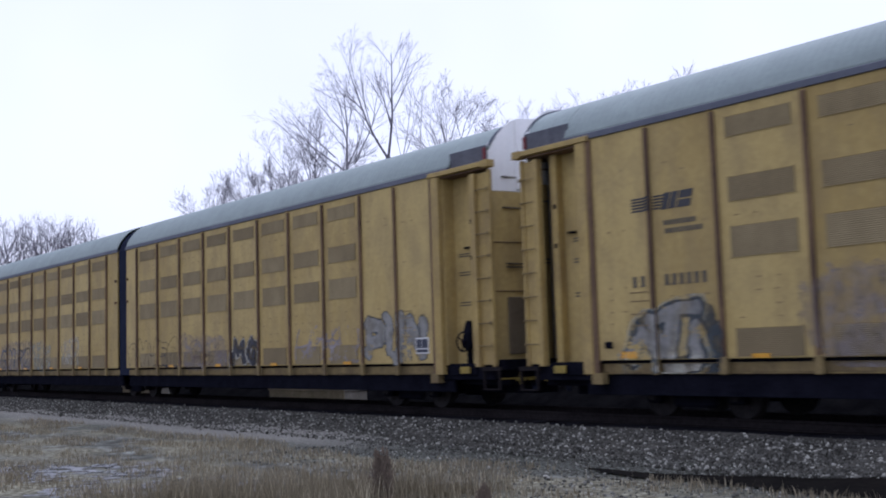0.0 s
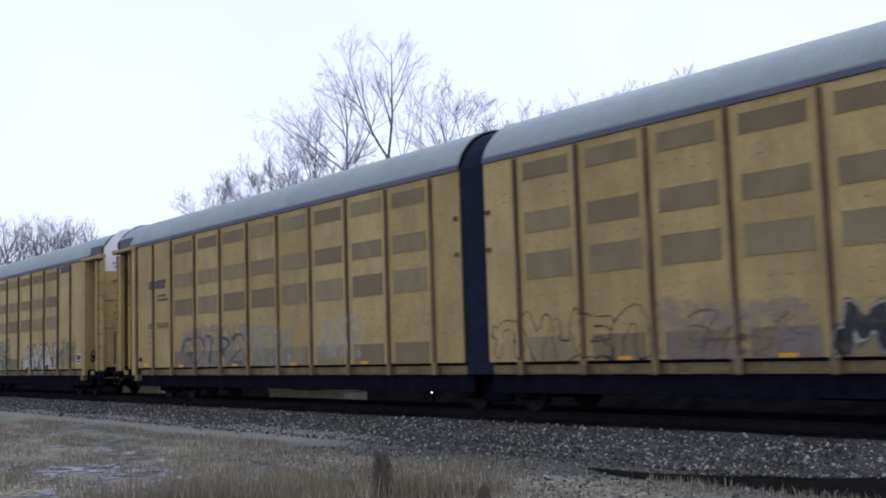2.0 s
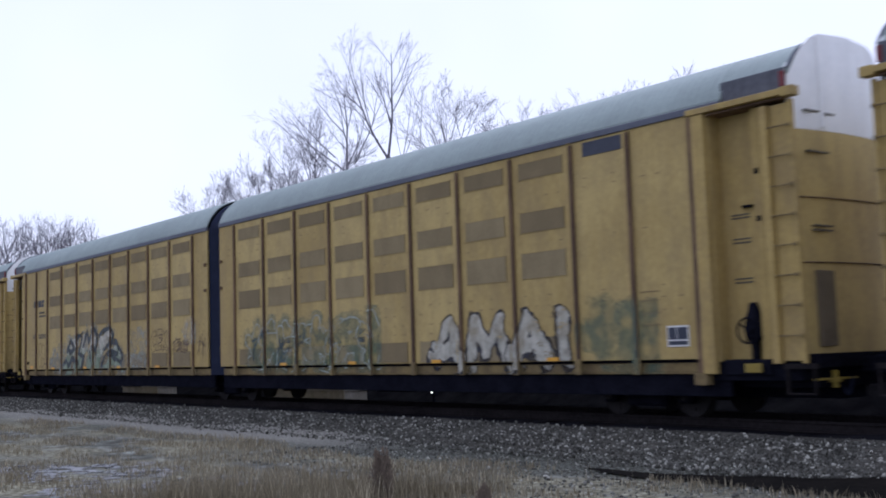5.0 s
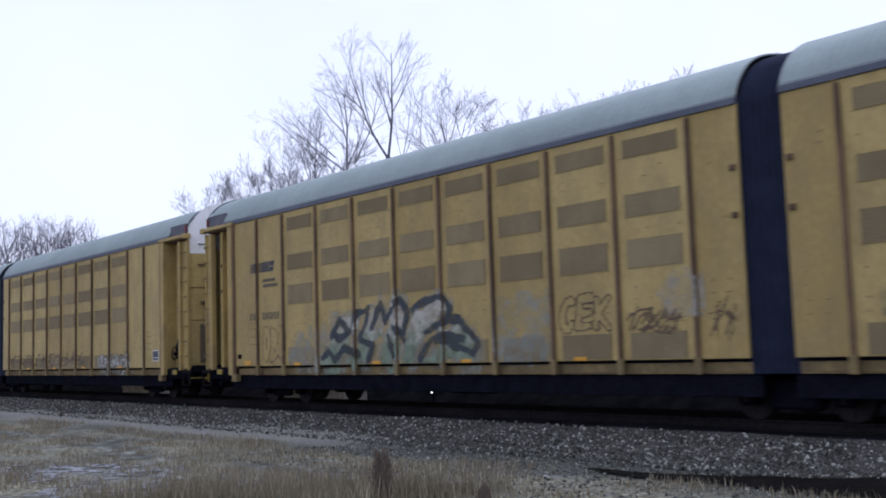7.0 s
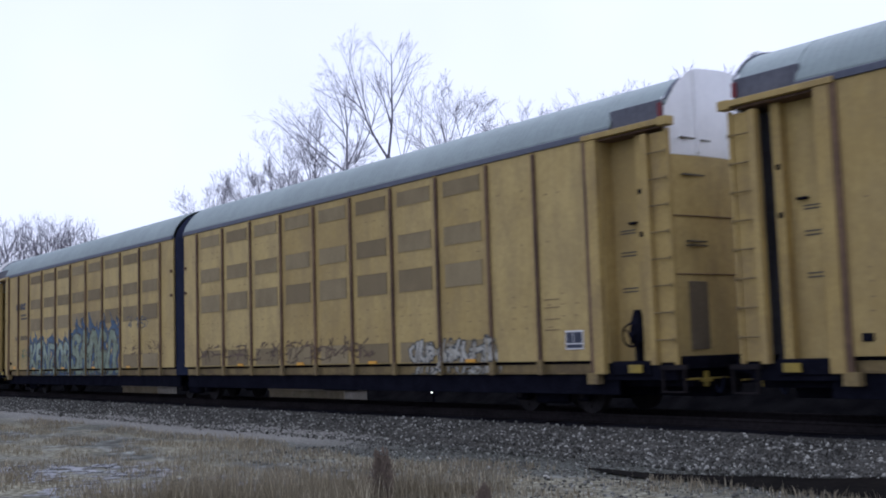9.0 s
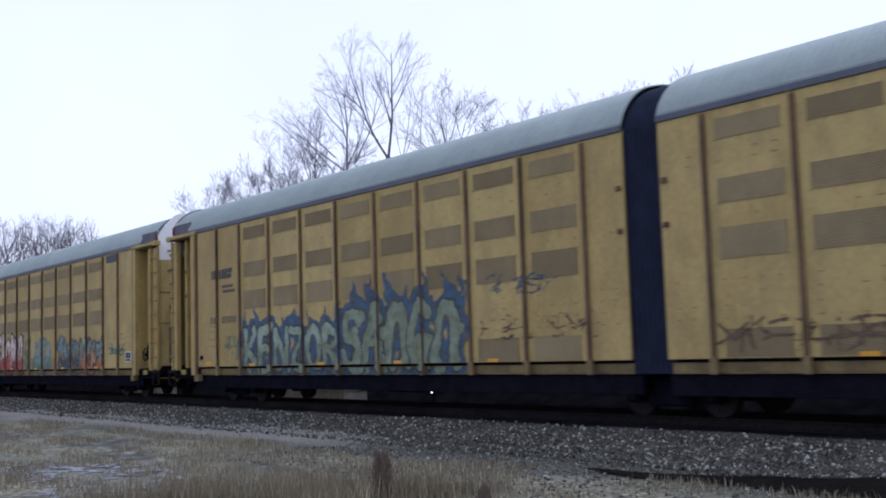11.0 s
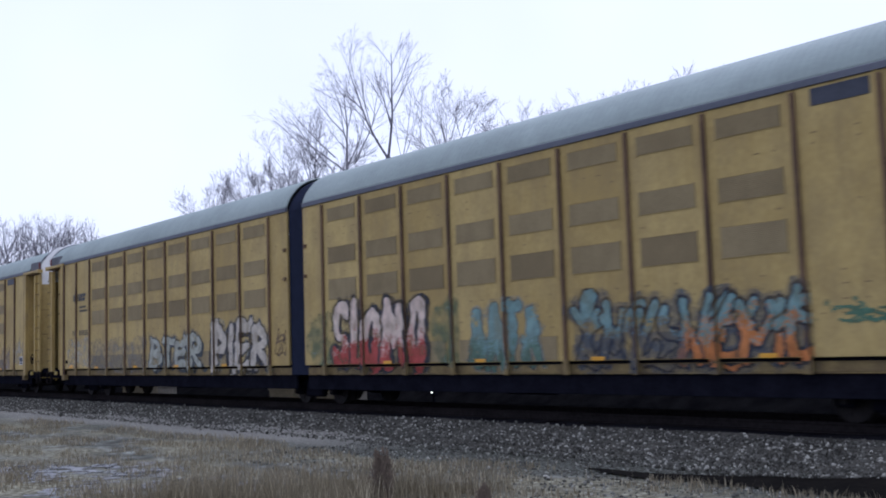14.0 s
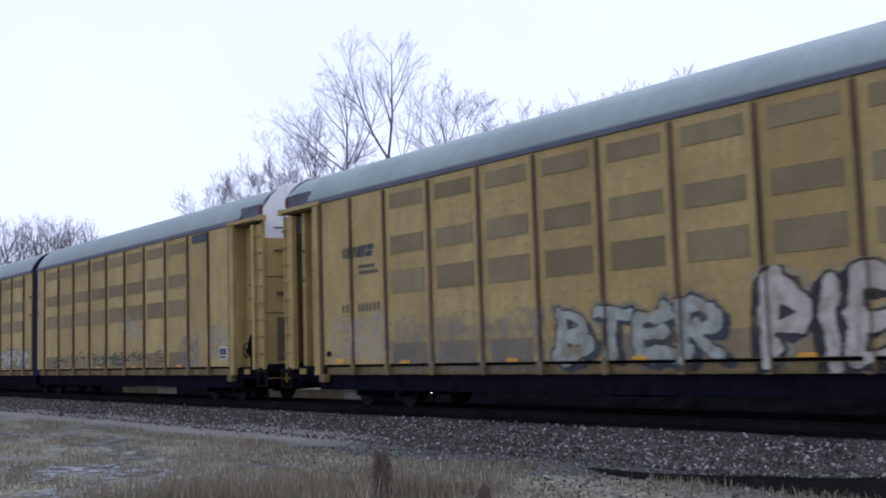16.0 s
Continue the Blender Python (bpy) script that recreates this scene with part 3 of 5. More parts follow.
        part("roof_hoop", bm, ROOF_EDGE, car, "dark hoop round the roof's open end", dz)

        def part_x(name, boxes, material, label="", bevel=0.008):
            bm = bmesh.new()
            for x0, x1, y0, y1, z0, z1 in boxes:
                a, b = sorted((s * x0, s * x1))
                box(bm, a, b, y0, y1, z0, z1, bevel)
            return part(name, bm, material, car, label, dz)

        part_x("corner_post", [(17.63, 17.88, Y - 0.07, Y + 0.05, SILL - 0.02, 5.44)], GOLD_POST, "broad gold corner post")
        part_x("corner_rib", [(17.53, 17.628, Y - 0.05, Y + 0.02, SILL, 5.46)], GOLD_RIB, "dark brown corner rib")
        part_x("end_panel", [(17.88, 18.76, Y + 0.34, Y + 0.38, 1.42, 5.42), (17.86, 17.90, Y + 0.05, Y + 0.36, 1.42, 5.42)], GOLD, "recessed gold end panel")
        # a dark plate fills the open door slot in place of its shade
        part_x("inner_panel", [(18.0, 19.34, Y + 0.62, Y + 0.66, 1.42, 5.44)], GREY_PLATE, "dark plate added for the shade inside the door slot")
        # the shadow under the top bar is put into this plate's dark brown
        part_x("pocket_top", [(17.88, 19.36, Y + 0.0, Y + 0.64, 5.40, 5.44)], GOLD_RIB, "top of the door pocket, painted dark for the shadow there")
        # added black box: stands for soot and shade at the pocket's foot
        part_x("brake_step", [(17.95, 18.84, Y + 0.06, Y + 0.33, 1.20, 1.45)], STEEL, "black box added for the soot and shade below the door pocket", 0.02)
        part_x("pocket_rail", [(18.62, 18.785, Y + 0.16, Y + 0.34, 1.42, 5.40)], GOLD_POST, "gold upright beside the door slot")
        part_x("ladder_post", [(18.93, 19.06, Y - 0.05, Y + 0.10, 1.38, 5.34)], GOLD_POST, "gold ladder stile of folded plate")
        ladder = part_x("ladder", [(19.40, 19.47, Y + 0.01, Y + 0.10, 1.38, 5.38), (19.062, 19.40, Y + 0.045, Y + 0.075, 1.42, 5.34)], GOLD_POST, "gold end ladder with steel rungs")
        bm = bmesh.new()
        tube(bm, (-0.2, 0, 0), (0.2, 0, 0), 0.013, 6)
        box(bm, -0.22, -0.18, -0.015, 0.02, -0.03, 0.03, 0.005)
        box(bm, 0.18, 0.22, -0.015, 0.02, -0.03, 0.03, 0.005)
        rung = mesh_of("rung", bm, SILL_SHADE)
        for k in range(8):
            piece("rung", rung, ladder, (s * 19.24, Y - 0.03, 1.80 + 0.455 * k))
        part_x("top_bar", [(17.55, 19.56, Y - 0.09, Y + 0.08, 5.445, 5.545), (19.36, 19.58, Y - 0.10, Y + 0.09, 5.41, 5.56)], GOLD_POST, "gold bar over the end doors")
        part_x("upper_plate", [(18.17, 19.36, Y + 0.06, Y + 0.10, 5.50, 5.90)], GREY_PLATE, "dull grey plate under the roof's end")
        part_x("marker_strip", [(19.29, 19.37, Y + 0.02, Y + 0.06, 5.60, 5.84)], RED, "faded red marker strip")
        # end doors: gold below, white above, bowed outwards
        cols = 16

        def end_face(z0, z1_of, material, name, label):
            bm = bmesh.new()
            rows = []
            for i in range(cols + 1):
                y = -1.44 + 2.88 * i / cols
                x = s * (19.36 + 0.16 * (1 - (y / 1.44) ** 2))
                top = z1_of(y)
                rows.append([bm.verts.new((x, y, z0 + (top - z0) * j / 4)) for j in range(5)])
            for a, b in zip(rows, rows[1:]):
                for j in range(4):
                    bm.faces.new((a[j], a[j + 1], b[j + 1], b[j]) if s > 0 else (b[j], b[j + 1], a[j + 1], a[j]))
            bmesh.ops.recalc_face_normals(bm, faces=bm.faces)
            bmesh.ops.solidify(bm, geom=bm.faces[:], thickness=0.05)
            return part(name, bm, material, car, label, dz)

        end_face(1.45, lambda y: 4.955, GOLD, "end_door", "gold folding end doors")
        end_face(4.96, lambda y: float(np.interp(abs(y), [0.0, 0.82, 1.44], [6.55, 6.50, 5.92])), WHITE, "door_top", "white-painted top of the end doors")
        for z in (2.9, 3.9):
            bm = bmesh.new()
            f = lambda y: s * (19.365 + 0.16 * (1 - (y / 1.44) ** 2) + 0.006)
            for i in range(cols):
                y0, y1 = -1.42 + 2.84 * i / cols, -1.42 + 2.84 * (i + 1) / cols
                tube(bm, (f(y0), y0, z), (f(y1), y1, z), 0.012, 5)
            part("door_seam", bm, GOLD_RIB, car, "dark seam across the end doors", dz)
        bm = bmesh.new()
        for y0, y1, z0, z1 in [(-1.12, -0.45, 1.62, 2.78)]:
            a, b = sorted((s * 19.44, s * 19.485))
            box(bm, a, b, y0, y1, z0, z1, 0.01)
        part("door_recess", bm, HATCH, car, "darker framed hatch in the end door", dz)
        for y0, y1, z in [(-1.15, -0.78, 5.24), (-0.72, -0.42, 5.22), (-1.15, -0.6, 4.60), (-1.1, -0.62, 3.45), (-1.1, -0.62, 3.38)]:
            bm = bmesh.new()
            a, b = sorted((s * 19.38, s * (19.355 + 0.16 * (1 - (min(abs(y0), abs(y1)) / 1.44) ** 2) + 0.008)))
            box(bm, a, b, y0, y1, z, z + 0.028)
            part("door_stencil", bm, STENCIL, car, "illegible stencilled line", dz)
        bm = bmesh.new()
        a, b = sorted((s * 19.36, s * 19.515))
        box(bm, a, b, -0.78, -0.70, 5.0, 6.46, 0.01)
        part("door_rod", bm, WHITE, car, "white door rod", dz)
        # small fittings of the end
        part_x("yellow_plate", [(18.40, 18.70, Y - 0.02, Y + 0.02, 1.25, 1.39)], YELLOW, "yellow safety plate", 0.004)
        part_x("bracket", [(17.44, 17.70, Y - 0.06, Y + 0.10, 1.05, 1.25)], SILL_SHADE, "dull gold jacking bracket")
        part_x("end_sill", [(17.7, 19.35, Y + 0.10, Y + 0.3, 1.12, 1.42), (17.9, 19.4, -1.1, 1.1, 1.0, 1.40), (19.2, 19.56, -1.36, 1.36, 1.30, 1.52)], STEEL, "grimy end sill")
        part_x("stirrup", [(19.14, 19.17, Y - 0.03, Y + 0.03, 0.93, 1.38), (19.60, 19.63, Y - 0.03, Y + 0.03, 0.93, 1.38), (19.14, 19.63, Y - 0.04, Y + 0.04, 0.92, 0.945), (19.10, 19.66, Y - 0.03, Y + 0.05, 1.30, 1.38)], RAIL_STEEL, "rusty dark stirrup step", 0.002)
        part_x("coupler", [(19.3, 19.95, -0.12, 0.12, 1.20, 1.46), (19.78, 20.05, -0.2, 0.16, 1.16, 1.48)], STEEL, "cast steel knuckle coupler", 0.03)
        bm = bmesh.new()
        for k in range(6):
            a0, a1 = k * 0.5, (k + 1) * 0.5
            q = lambda a: (s * (19.35 + 0.11 * a / 1.0 * 0.6), -0.45, 1.15 - 0.28 * math.sin(a * math.pi / 3))
            tube(bm, q(a0), q(a1), 0.025, 6)
        part("air_hose", bm, RUBBER, car, "hanging black air hose", dz)
        part_x("pull_lever", [(19.5, 19.54, -1.45, -0.3, 1.12, 1.15), (19.47, 19.56, -0.9, -0.86, 1.0, 1.26), (19.46, 19.57, -0.98, -0.78, 1.08, 1.12)], YELLOW, "yellow uncoupling lever", 0.003)
        # latches beside the bellows
        for z in (4.44, 3.68):
            part_x("latch", [(0.47, 0.57, Y - 0.05, Y + 0.0, z, z + 0.09)], GOLD_RIB, "rusty brown latch block", 0.006)
        for z in (4.35, 3.60):
            part_x("latch", [(18.65, 18.73, Y + 0.15, Y + 0.19, z, z + 0.09)], STEEL, "black latch block", 0.006)
        part_x("handle", [(18.30, 18.48, Y + 0.26, Y + 0.35, 3.86, 3.90)], STEEL, "short black door handle", 0.004)
        # stencilled lines on panels and end, orange tape on the sills
        rng = random.Random(11 + s)
        st = []
        # rows of pressed dimples, their shade drawn as short dark dashes
        for k in range(11):
            x0, x1 = edges[k] + 0.16, edges[k + 1] - 0.16
            n = max(2, round((x1 - x0) / 0.33))
            for z in (2.10, 2.30, 2.52, 2.72, 3.72, 4.62, 4.78):
                for i in range(n):
                    if rng.random() < (0.62 if z < 3 else 0.3):
                        x = x0 + (x1 - x0) * (i + 0.2 + 0.1 * rng.random()) / n
                        st.append((x, x + rng.uniform(0.04, 0.12), Y - 0.005, Y + 0.01, z, z + 0.016))
        for z in (2.05, 2.25, 2.47, 2.62):
            st.append((16.35, 16.75, Y - 0.009, Y + 0.01, z, z + 0.018))
        tagged(part_x("stencil", st, DASH, "tiny dark dashes for the panels' dimples, and a few worn stencil lines", 0.0), kind="stuff")
        st = [(18.05, 18.40, Y + 0.33, Y + 0.35, z, z + 0.025) for z in (2.66, 2.72, 3.3, 3.36, 3.7, 3.75)]
        tagged(part_x("end_stencil", st, STENCIL, "illegible stencilled data block", 0.0), kind="stuff")
        for k in (2, 4, 6, 8):
            xm = (edges[k] + edges[k + 1]) / 2
            part_x("reflector", [(xm - 0.2 + 0.1 * (k % 3), xm + 0.12 + 0.1 * (k % 3), Y - 0.028, Y + 0.0, 1.475, 1.545)], ORANGE, "orange reflector tape", 0.0)
        # underframe and trucks
        part_x("underframe", [(0.3, 19.3, -0.35, 0.35, 0.80, 1.26), (0.3, 18.0, Y + 0.152, Y + 0.22, 0.86, 1.24), (0.3, 18.0, 1.3, 1.42, 0.86, 1.24),
                              (0.5, 19.2, -1.4, 1.4, 1.22, 1.30)] + [(x - 0.06, x + 0.06, -1.38, 1.38, 1.0, 1.24) for x in (3, 5.4, 7.8, 10.2, 12.6)], STEEL, "grimy black underframe")
        tank_x = s * 8.0
        bm = bmesh.new()
        tube(bm, (tank_x - 0.7, -0.8, 1.0), (tank_x + 0.7, -0.8, 1.0), 0.2, 14)
        box(bm, tank_x + 1.2, tank_x + 1.6, -0.95, -0.6, 0.85, 1.2, 0.03)
        part("air_tank", bm, STEEL, car, "grimy black brake air tank", dz)
        build_truck(car, s * 15.9)
    build_truck(car, 0.0)
    # marks: the data placard by the far end, the hand brake, the road's mark as plain shapes
    bm = bmesh.new()
    box(bm, 16.88, 17.34, Y - 0.012, Y, 1.68, 2.03, 0.004)
    placard = part("placard", bm, PLACARD, car, "white-edged data placard", dz)
    bm = bmesh.new()
    for x0, x1, z0, z1 in [(16.91, 17.08, 1.80, 2.00), (17.10, 17.31, 1.80, 2.00), (16.91, 17.31, 1.71, 1.775)]:
        box(bm, x0, x1, Y - 0.016, Y - 0.010, z0, z1)
    part("placard_print", bm, NAVY, placard, "dark printed squares")
    bm = bmesh.new()
    box(bm, 18.30, 18.60, Y + 0.10, Y + 0.34, 1.72, 2.12, 0.08)
    tube(bm, (18.45, Y + 0.22, 2.08), (18.45, Y + 0.22, 2.34), 0.14, 10, 0.06)
    tube(bm, (18.45, Y + 0.02, 1.90), (18.45, Y + 0.26, 1.90), 0.05, 10)
    for k in range(14):
        a0, a1 = k * math.pi / 7, (k + 1) * math.pi / 7
        tube(bm, (18.45 + 0.2 * math.cos(a0), Y + 0.04, 1.90 + 0.2 * math.sin(a0)), (18.45 + 0.2 * math.cos(a1), Y + 0.04, 1.90 + 0.2 * math.sin(a1)), 0.018, 6)
    for k in range(3):
        a0 = k * math.pi / 1.5 + 0.4
        tube(bm, (18.45, Y + 0.04, 1.90), (18.45 + 0.2 * math.cos(a0), Y + 0.04, 1.90 + 0.2 * math.sin(a0)), 0.016, 6)
    box(bm, 18.40, 18.50, Y + 0.16, Y + 0.30, 1.25, 1.74, 0.02)
    part("hand_brake", bm, STEEL, car, "black hand brake wheel and gear box", dz)
    bm = bmesh.new()
    box(bm, -17.38, -17.20, Y - 0.03, Y, 1.68, 1.80, 0.01)
    part("tag_box", bm, STEEL, car, "small black box near the corner", dz)
    bm = bmesh.new()
    box(bm, -17.02, -16.66, Y - 0.008, Y, 1.50, 1.62)
    part("faded_patch", bm, ORANGE, car, "faded orange-yellow paint patch", dz)
    bm = bmesh.new()
    for k in range(5):                                   # speed stripes of the mark
        z = 4.01 + 0.052 * k
        box(bm, -16.62, -16.28, Y - 0.008, Y, z, z + 0.03)
        box(bm, -16.14, -15.98 + 0.02 * k, Y - 0.008, Y, z, z + 0.03)
        box(bm, -16.262, -16.158, Y - 0.092, Y - 0.084, z, z + 0.03)
    part("mark_stripes", bm, LOGO, car, "black striped mark", dz)
    bm = bmesh.new()
    for x, w, z0, z1 in ((-15.97, 0.14, 3.99, 4.27), (-15.805, 0.14, 3.99, 4.27), (-15.63, 0.28, 3.99, 4.115), (-15.63, 0.28, 4.14, 4.27)):       # plain slanted blocks
        lean = 0.32
        pts = [(x + lean * (z0 - 3.99), z0), (x + w + lean * (z0 - 3.99), z0), (x + w + lean * (z1 - 3.99), z1), (x + lean * (z1 - 3.99), z1)]
        bm.faces.new([bm.verts.new((a, Y - 0.007, b)) for a, b in pts])
    bmesh.ops.recalc_face_normals(bm, faces=bm.faces)
    for f in bm.faces:
        if f.normal.y > 0:
            f.normal_flip()
    part("mark_shape", bm, LOGO, car, "black slanted block mark", dz)
    for x0, n, z in ((-15.93, 7, 3.72), (-15.90, 8, 3.58)):
        bm = bmesh.new()
        for k in range(n):
            box(bm, x0 + 0.1 * k, x0 + 0.1 * k + 0.078, Y - 0.008, Y, z, z + 0.085)
        part("mark_line", bm, STENCIL, car, "line of dark stencil as small bars", dz)
    for x in [-16.66, -16.48] + [-15.95 + 0.155 * k for k in range(6)]:
        bm = bmesh.new()
        box(bm, x, x + 0.085, Y - 0.008, Y, 2.71, 2.90)
        part("number_bar", bm, STENCIL, car, "worn dark bar of the car's number", dz)
    # the black bellows between the units
    prof = [(-1.47, SILL - 0.02)] + [(y * 0.95, z - 0.06) for y, z in ROOF_PROFILE] + [(1.47, SILL - 0.1)]
    bm = bmesh.new()
    rows = []
    for i in range(17):
        x = -0.47 + 0.94 * i / 16
        k = 1.0 if i % 2 else 0.965
        rows.append([bm.verts.new((x, y * k, z if z < 5 else z - 0.06 * (1 - k) * 16)) for y, z in prof])
    for a, b in zip(rows, rows[1:]):
        for j in range(len(prof) - 1):
            bm.faces.new((a[j], b[j], b[j + 1], a[j + 1]))
    bmesh.ops.recalc_face_normals(bm, faces=bm.faces)
    part("bellows", bm, RUBBER, car, "pleated black rubber bellows joining both units", dz)
    tagged(car, "gold two-unit railway car carrier with grey roof", "railway car", "cars of the train")
    return car


first_car = build_car()
cars = [first_car] + [copy_thing(first_car, Matrix.Translation((x, AXIS_Y, RAIL))) for x in CENTRES[1:]]
CAR_LABELS = ["gold two-unit car carrier with blue-grey spray paint",
              "gold two-unit car carrier with faint lavender spray paint",
              "gold two-unit car carrier with white, black and teal spray paint",
              "gold two-unit car carrier with large pale green and blue letters",
              "gold two-unit car carrier with red, white and blue spray paint",
              "gold two-unit car carrier with little pale spray paint",
              "weathered gold two-unit car carrier with plain sides"]
for c, text in zip(cars, CAR_LABELS):
    tagged(c, text)


# ---------------------------------------------------------------- spray paint on the sides
def spray(name, a, b, least=0.55, most=1.0):
    """Weathered paint: thin places let the gold show through."""
    m = mat("spray_" + name, a, b, 0.6, fine=16, broad=2.5, bump=0.0, streak=0.3, spec=0.2)
    n, l = m.node_tree.nodes, m.node_tree.links
    co, tex, span, clear, mix = (n.new("ShaderNode" + k) for k in ("TexCoord", "TexNoise", "MapRange", "BsdfTransparent", "MixShader"))
    tex.inputs["Scale"].default_value, tex.inputs["Detail"].default_value = 4.0, 8.0
    span.inputs["From Min"].default_value, span.inputs["From Max"].default_value = 0.33, 0.62
    span.inputs["To Min"].default_value, span.inputs["To Max"].default_value = least, most
    l.new(co.outputs["Object"], tex.inputs["Vector"])
    l.new(tex.outputs["Fac"], span.inputs["Value"])
    l.new(span.outputs["Result"], mix.inputs[0])
    l.new(clear.outputs[0], mix.inputs[1])
    l.new(n["Principled BSDF"].outputs[0], mix.inputs[2])
    l.new(mix.outputs[0], n["Material Output"].inputs["Surface"])
    return m


SPRAY = {
    "white": spray("white", (0.42, 0.41, 0.345), (0.62, 0.60, 0.51), 0.42, 0.92), "black": spray("black", (0.025, 0.025, 0.03), (0.06, 0.06, 0.07)),
    "grey": spray("grey", (0.220, 0.218, 0.210), (0.330, 0.327, 0.302)), "slate": spray("slate", (0.043, 0.053, 0.062), (0.074, 0.087, 0.094)),
    "lavender": spray("lavender", (0.269, 0.237, 0.241), (0.365, 0.332, 0.327)), "teal": spray("teal", (0.086, 0.152, 0.120), (0.140, 0.224, 0.172)),
    "mint": spray("mint", (0.200, 0.255, 0.176), (0.281, 0.333, 0.240)), "blue": spray("blue", (0.051, 0.092, 0.161), (0.079, 0.138, 0.214)),
    "sky": spray("sky", (0.168, 0.283, 0.285), (0.252, 0.384, 0.373)), "red": spray("red", (0.34, 0.055, 0.05), (0.47, 0.10, 0.085)),
    "pink": spray("pink", (0.65, 0.52, 0.45), (0.77, 0.66, 0.57)), "green": spray("green", (0.07, 0.16, 0.11), (0.11, 0.22, 0.15)),
    "ice": spray("ice", (0.355, 0.378, 0.325), (0.47, 0.49, 0.43)), "umber": spray("umber", (0.10, 0.07, 0.05), (0.17, 0.12, 0.08)),
    "pale_mint": spray("pale_mint", (0.29, 0.37, 0.285), (0.39, 0.475, 0.37), 0.7, 1.0),
    "rose": spray("rose", (0.47, 0.425, 0.36), (0.65, 0.60, 0.515), 0.6, 1.0),
    "orange": spray("orange", (0.48, 0.17, 0.05), (0.58, 0.24, 0.08)),
}


THIN = {k: spray("thin_" + k, [0.9 * v for v in m.node_tree.nodes["Color Ramp"].color_ramp.elements[0].color[:3]], m.node_tree.nodes["Color Ramp"].color_ramp.elements[1].color[:3], 0.03, 0.52) for k, m in list(SPRAY.items())}


def arc(cx, cz, rx, rz, a0, a1, n=7):
    return [(cx + rx * math.cos(radians(a0 + (a1 - a0) * k / n)), cz + rz * math.sin(radians(a0 + (a1 - a0) * k / n))) for k in range(n + 1)]


def wild_shape(rng):
    """Upright bars, hooks and loops that spell nothing."""
    out = []
    for x in ([0.12, 0.82] if rng.random() < 0.55 else [rng.uniform(0.2, 0.7)]):
        lean, bend, top = rng.uniform(-0.16, 0.16), rng.uniform(-0.12, 0.12), rng.uniform(0.8, 1.05)
        out.append([(x + lean * f + bend * math.sin(math.pi * f), top * f) for f in (0, 0.25, 0.5, 0.75, 1)])
    kind = rng.randrange(4)
    if kind == 0:
        a0 = rng.uniform(20, 160)
        out.append(arc(0.5, 0.68, 0.38, 0.28, a0, a0 + rng.uniform(170, 280), 8))
    elif kind == 1:
        a0 = rng.uniform(180, 330)
        out.append(arc(0.48, 0.33, 0.40, 0.30, a0, a0 + rng.uniform(170, 300), 8))
    elif kind == 2:
        z = rng.uniform(0.3, 0.75)
        out.append([(0.05, z), (0.5, z + rng.uniform(-0.25, 0.25)), (0.95, z + rng.uniform(-0.35, 0.3))])
    else:
        out.append([(0.1, rng.uniform(0.6, 1.0)), (0.45, rng.uniform(0.1, 0.5)), (0.9, rng.uniform(0.5, 1.0))])
    a0, x = rng.uniform(0, 360), rng.uniform(0.1, 0.9)
    out.append(arc(x, rng.uniform(0.25, 0.75), rng.uniform(0.15, 0.3), rng.uniform(0.15, 0.3), a0, a0 + rng.uniform(100, 200), 6))
    if rng.random() < 0.7:
        x = rng.uniform(0.0, 0.6)
        out.append([(x, rng.uniform(0.0, 0.3)), (x + 0.25, rng.uniform(0.4, 0.6)), (x + 0.5, rng.uniform(0.7, 1.05))])
    if rng.random() < 0.4:
        x = rng.uniform(0.2, 0.9)
        out.append([(x, 0.02), (x + 0.3, -0.06), (x + 0.5, 0.1)])
    return out


STRAIGHT = {
    "A": [[(0.0, 0.0), (0.42, 1.0), (0.58, 1.0), (1.0, 0.0)], [(0.2, 0.36), (0.8, 0.36)]],
    "E": [[(0.95, 1.0), (0.05, 0.96), (0.0, 0.0), (0.95, 0.02)], [(0.0, 0.5), (0.75, 0.52)]],
    "I": [[(0.5, 0.0), (0.45, 0.5), (0.55, 1.0)]],
    "K": [[(0.05, 0.0), (0.1, 1.0)], [(0.95, 1.0), (0.1, 0.5), (1.0, 0.0)]],
    "L": [[(0.1, 1.0), (0.05, 0.05), (0.95, 0.0)]],
    "M": [[(0.0, 0.0), (0.18, 1.0), (0.5, 0.3), (0.82, 1.0), (1.0, 0.0)]],
    "N": [[(0.0, 0.0), (0.08, 1.0), (0.9, 0.0), (1.0, 1.0)]],
    "T": [[(0.0, 1.0), (0.5, 0.93), (1.0, 1.0)], [(0.5, 0.95), (0.42, 0.0)]],
    "V": [[(0.0, 1.0), (0.45, 0.0), (1.0, 1.05)]],
    "Z": [[(0.0, 1.0), (0.95, 0.95), (0.05, 0.05), (1.0, 0.0)]],
}
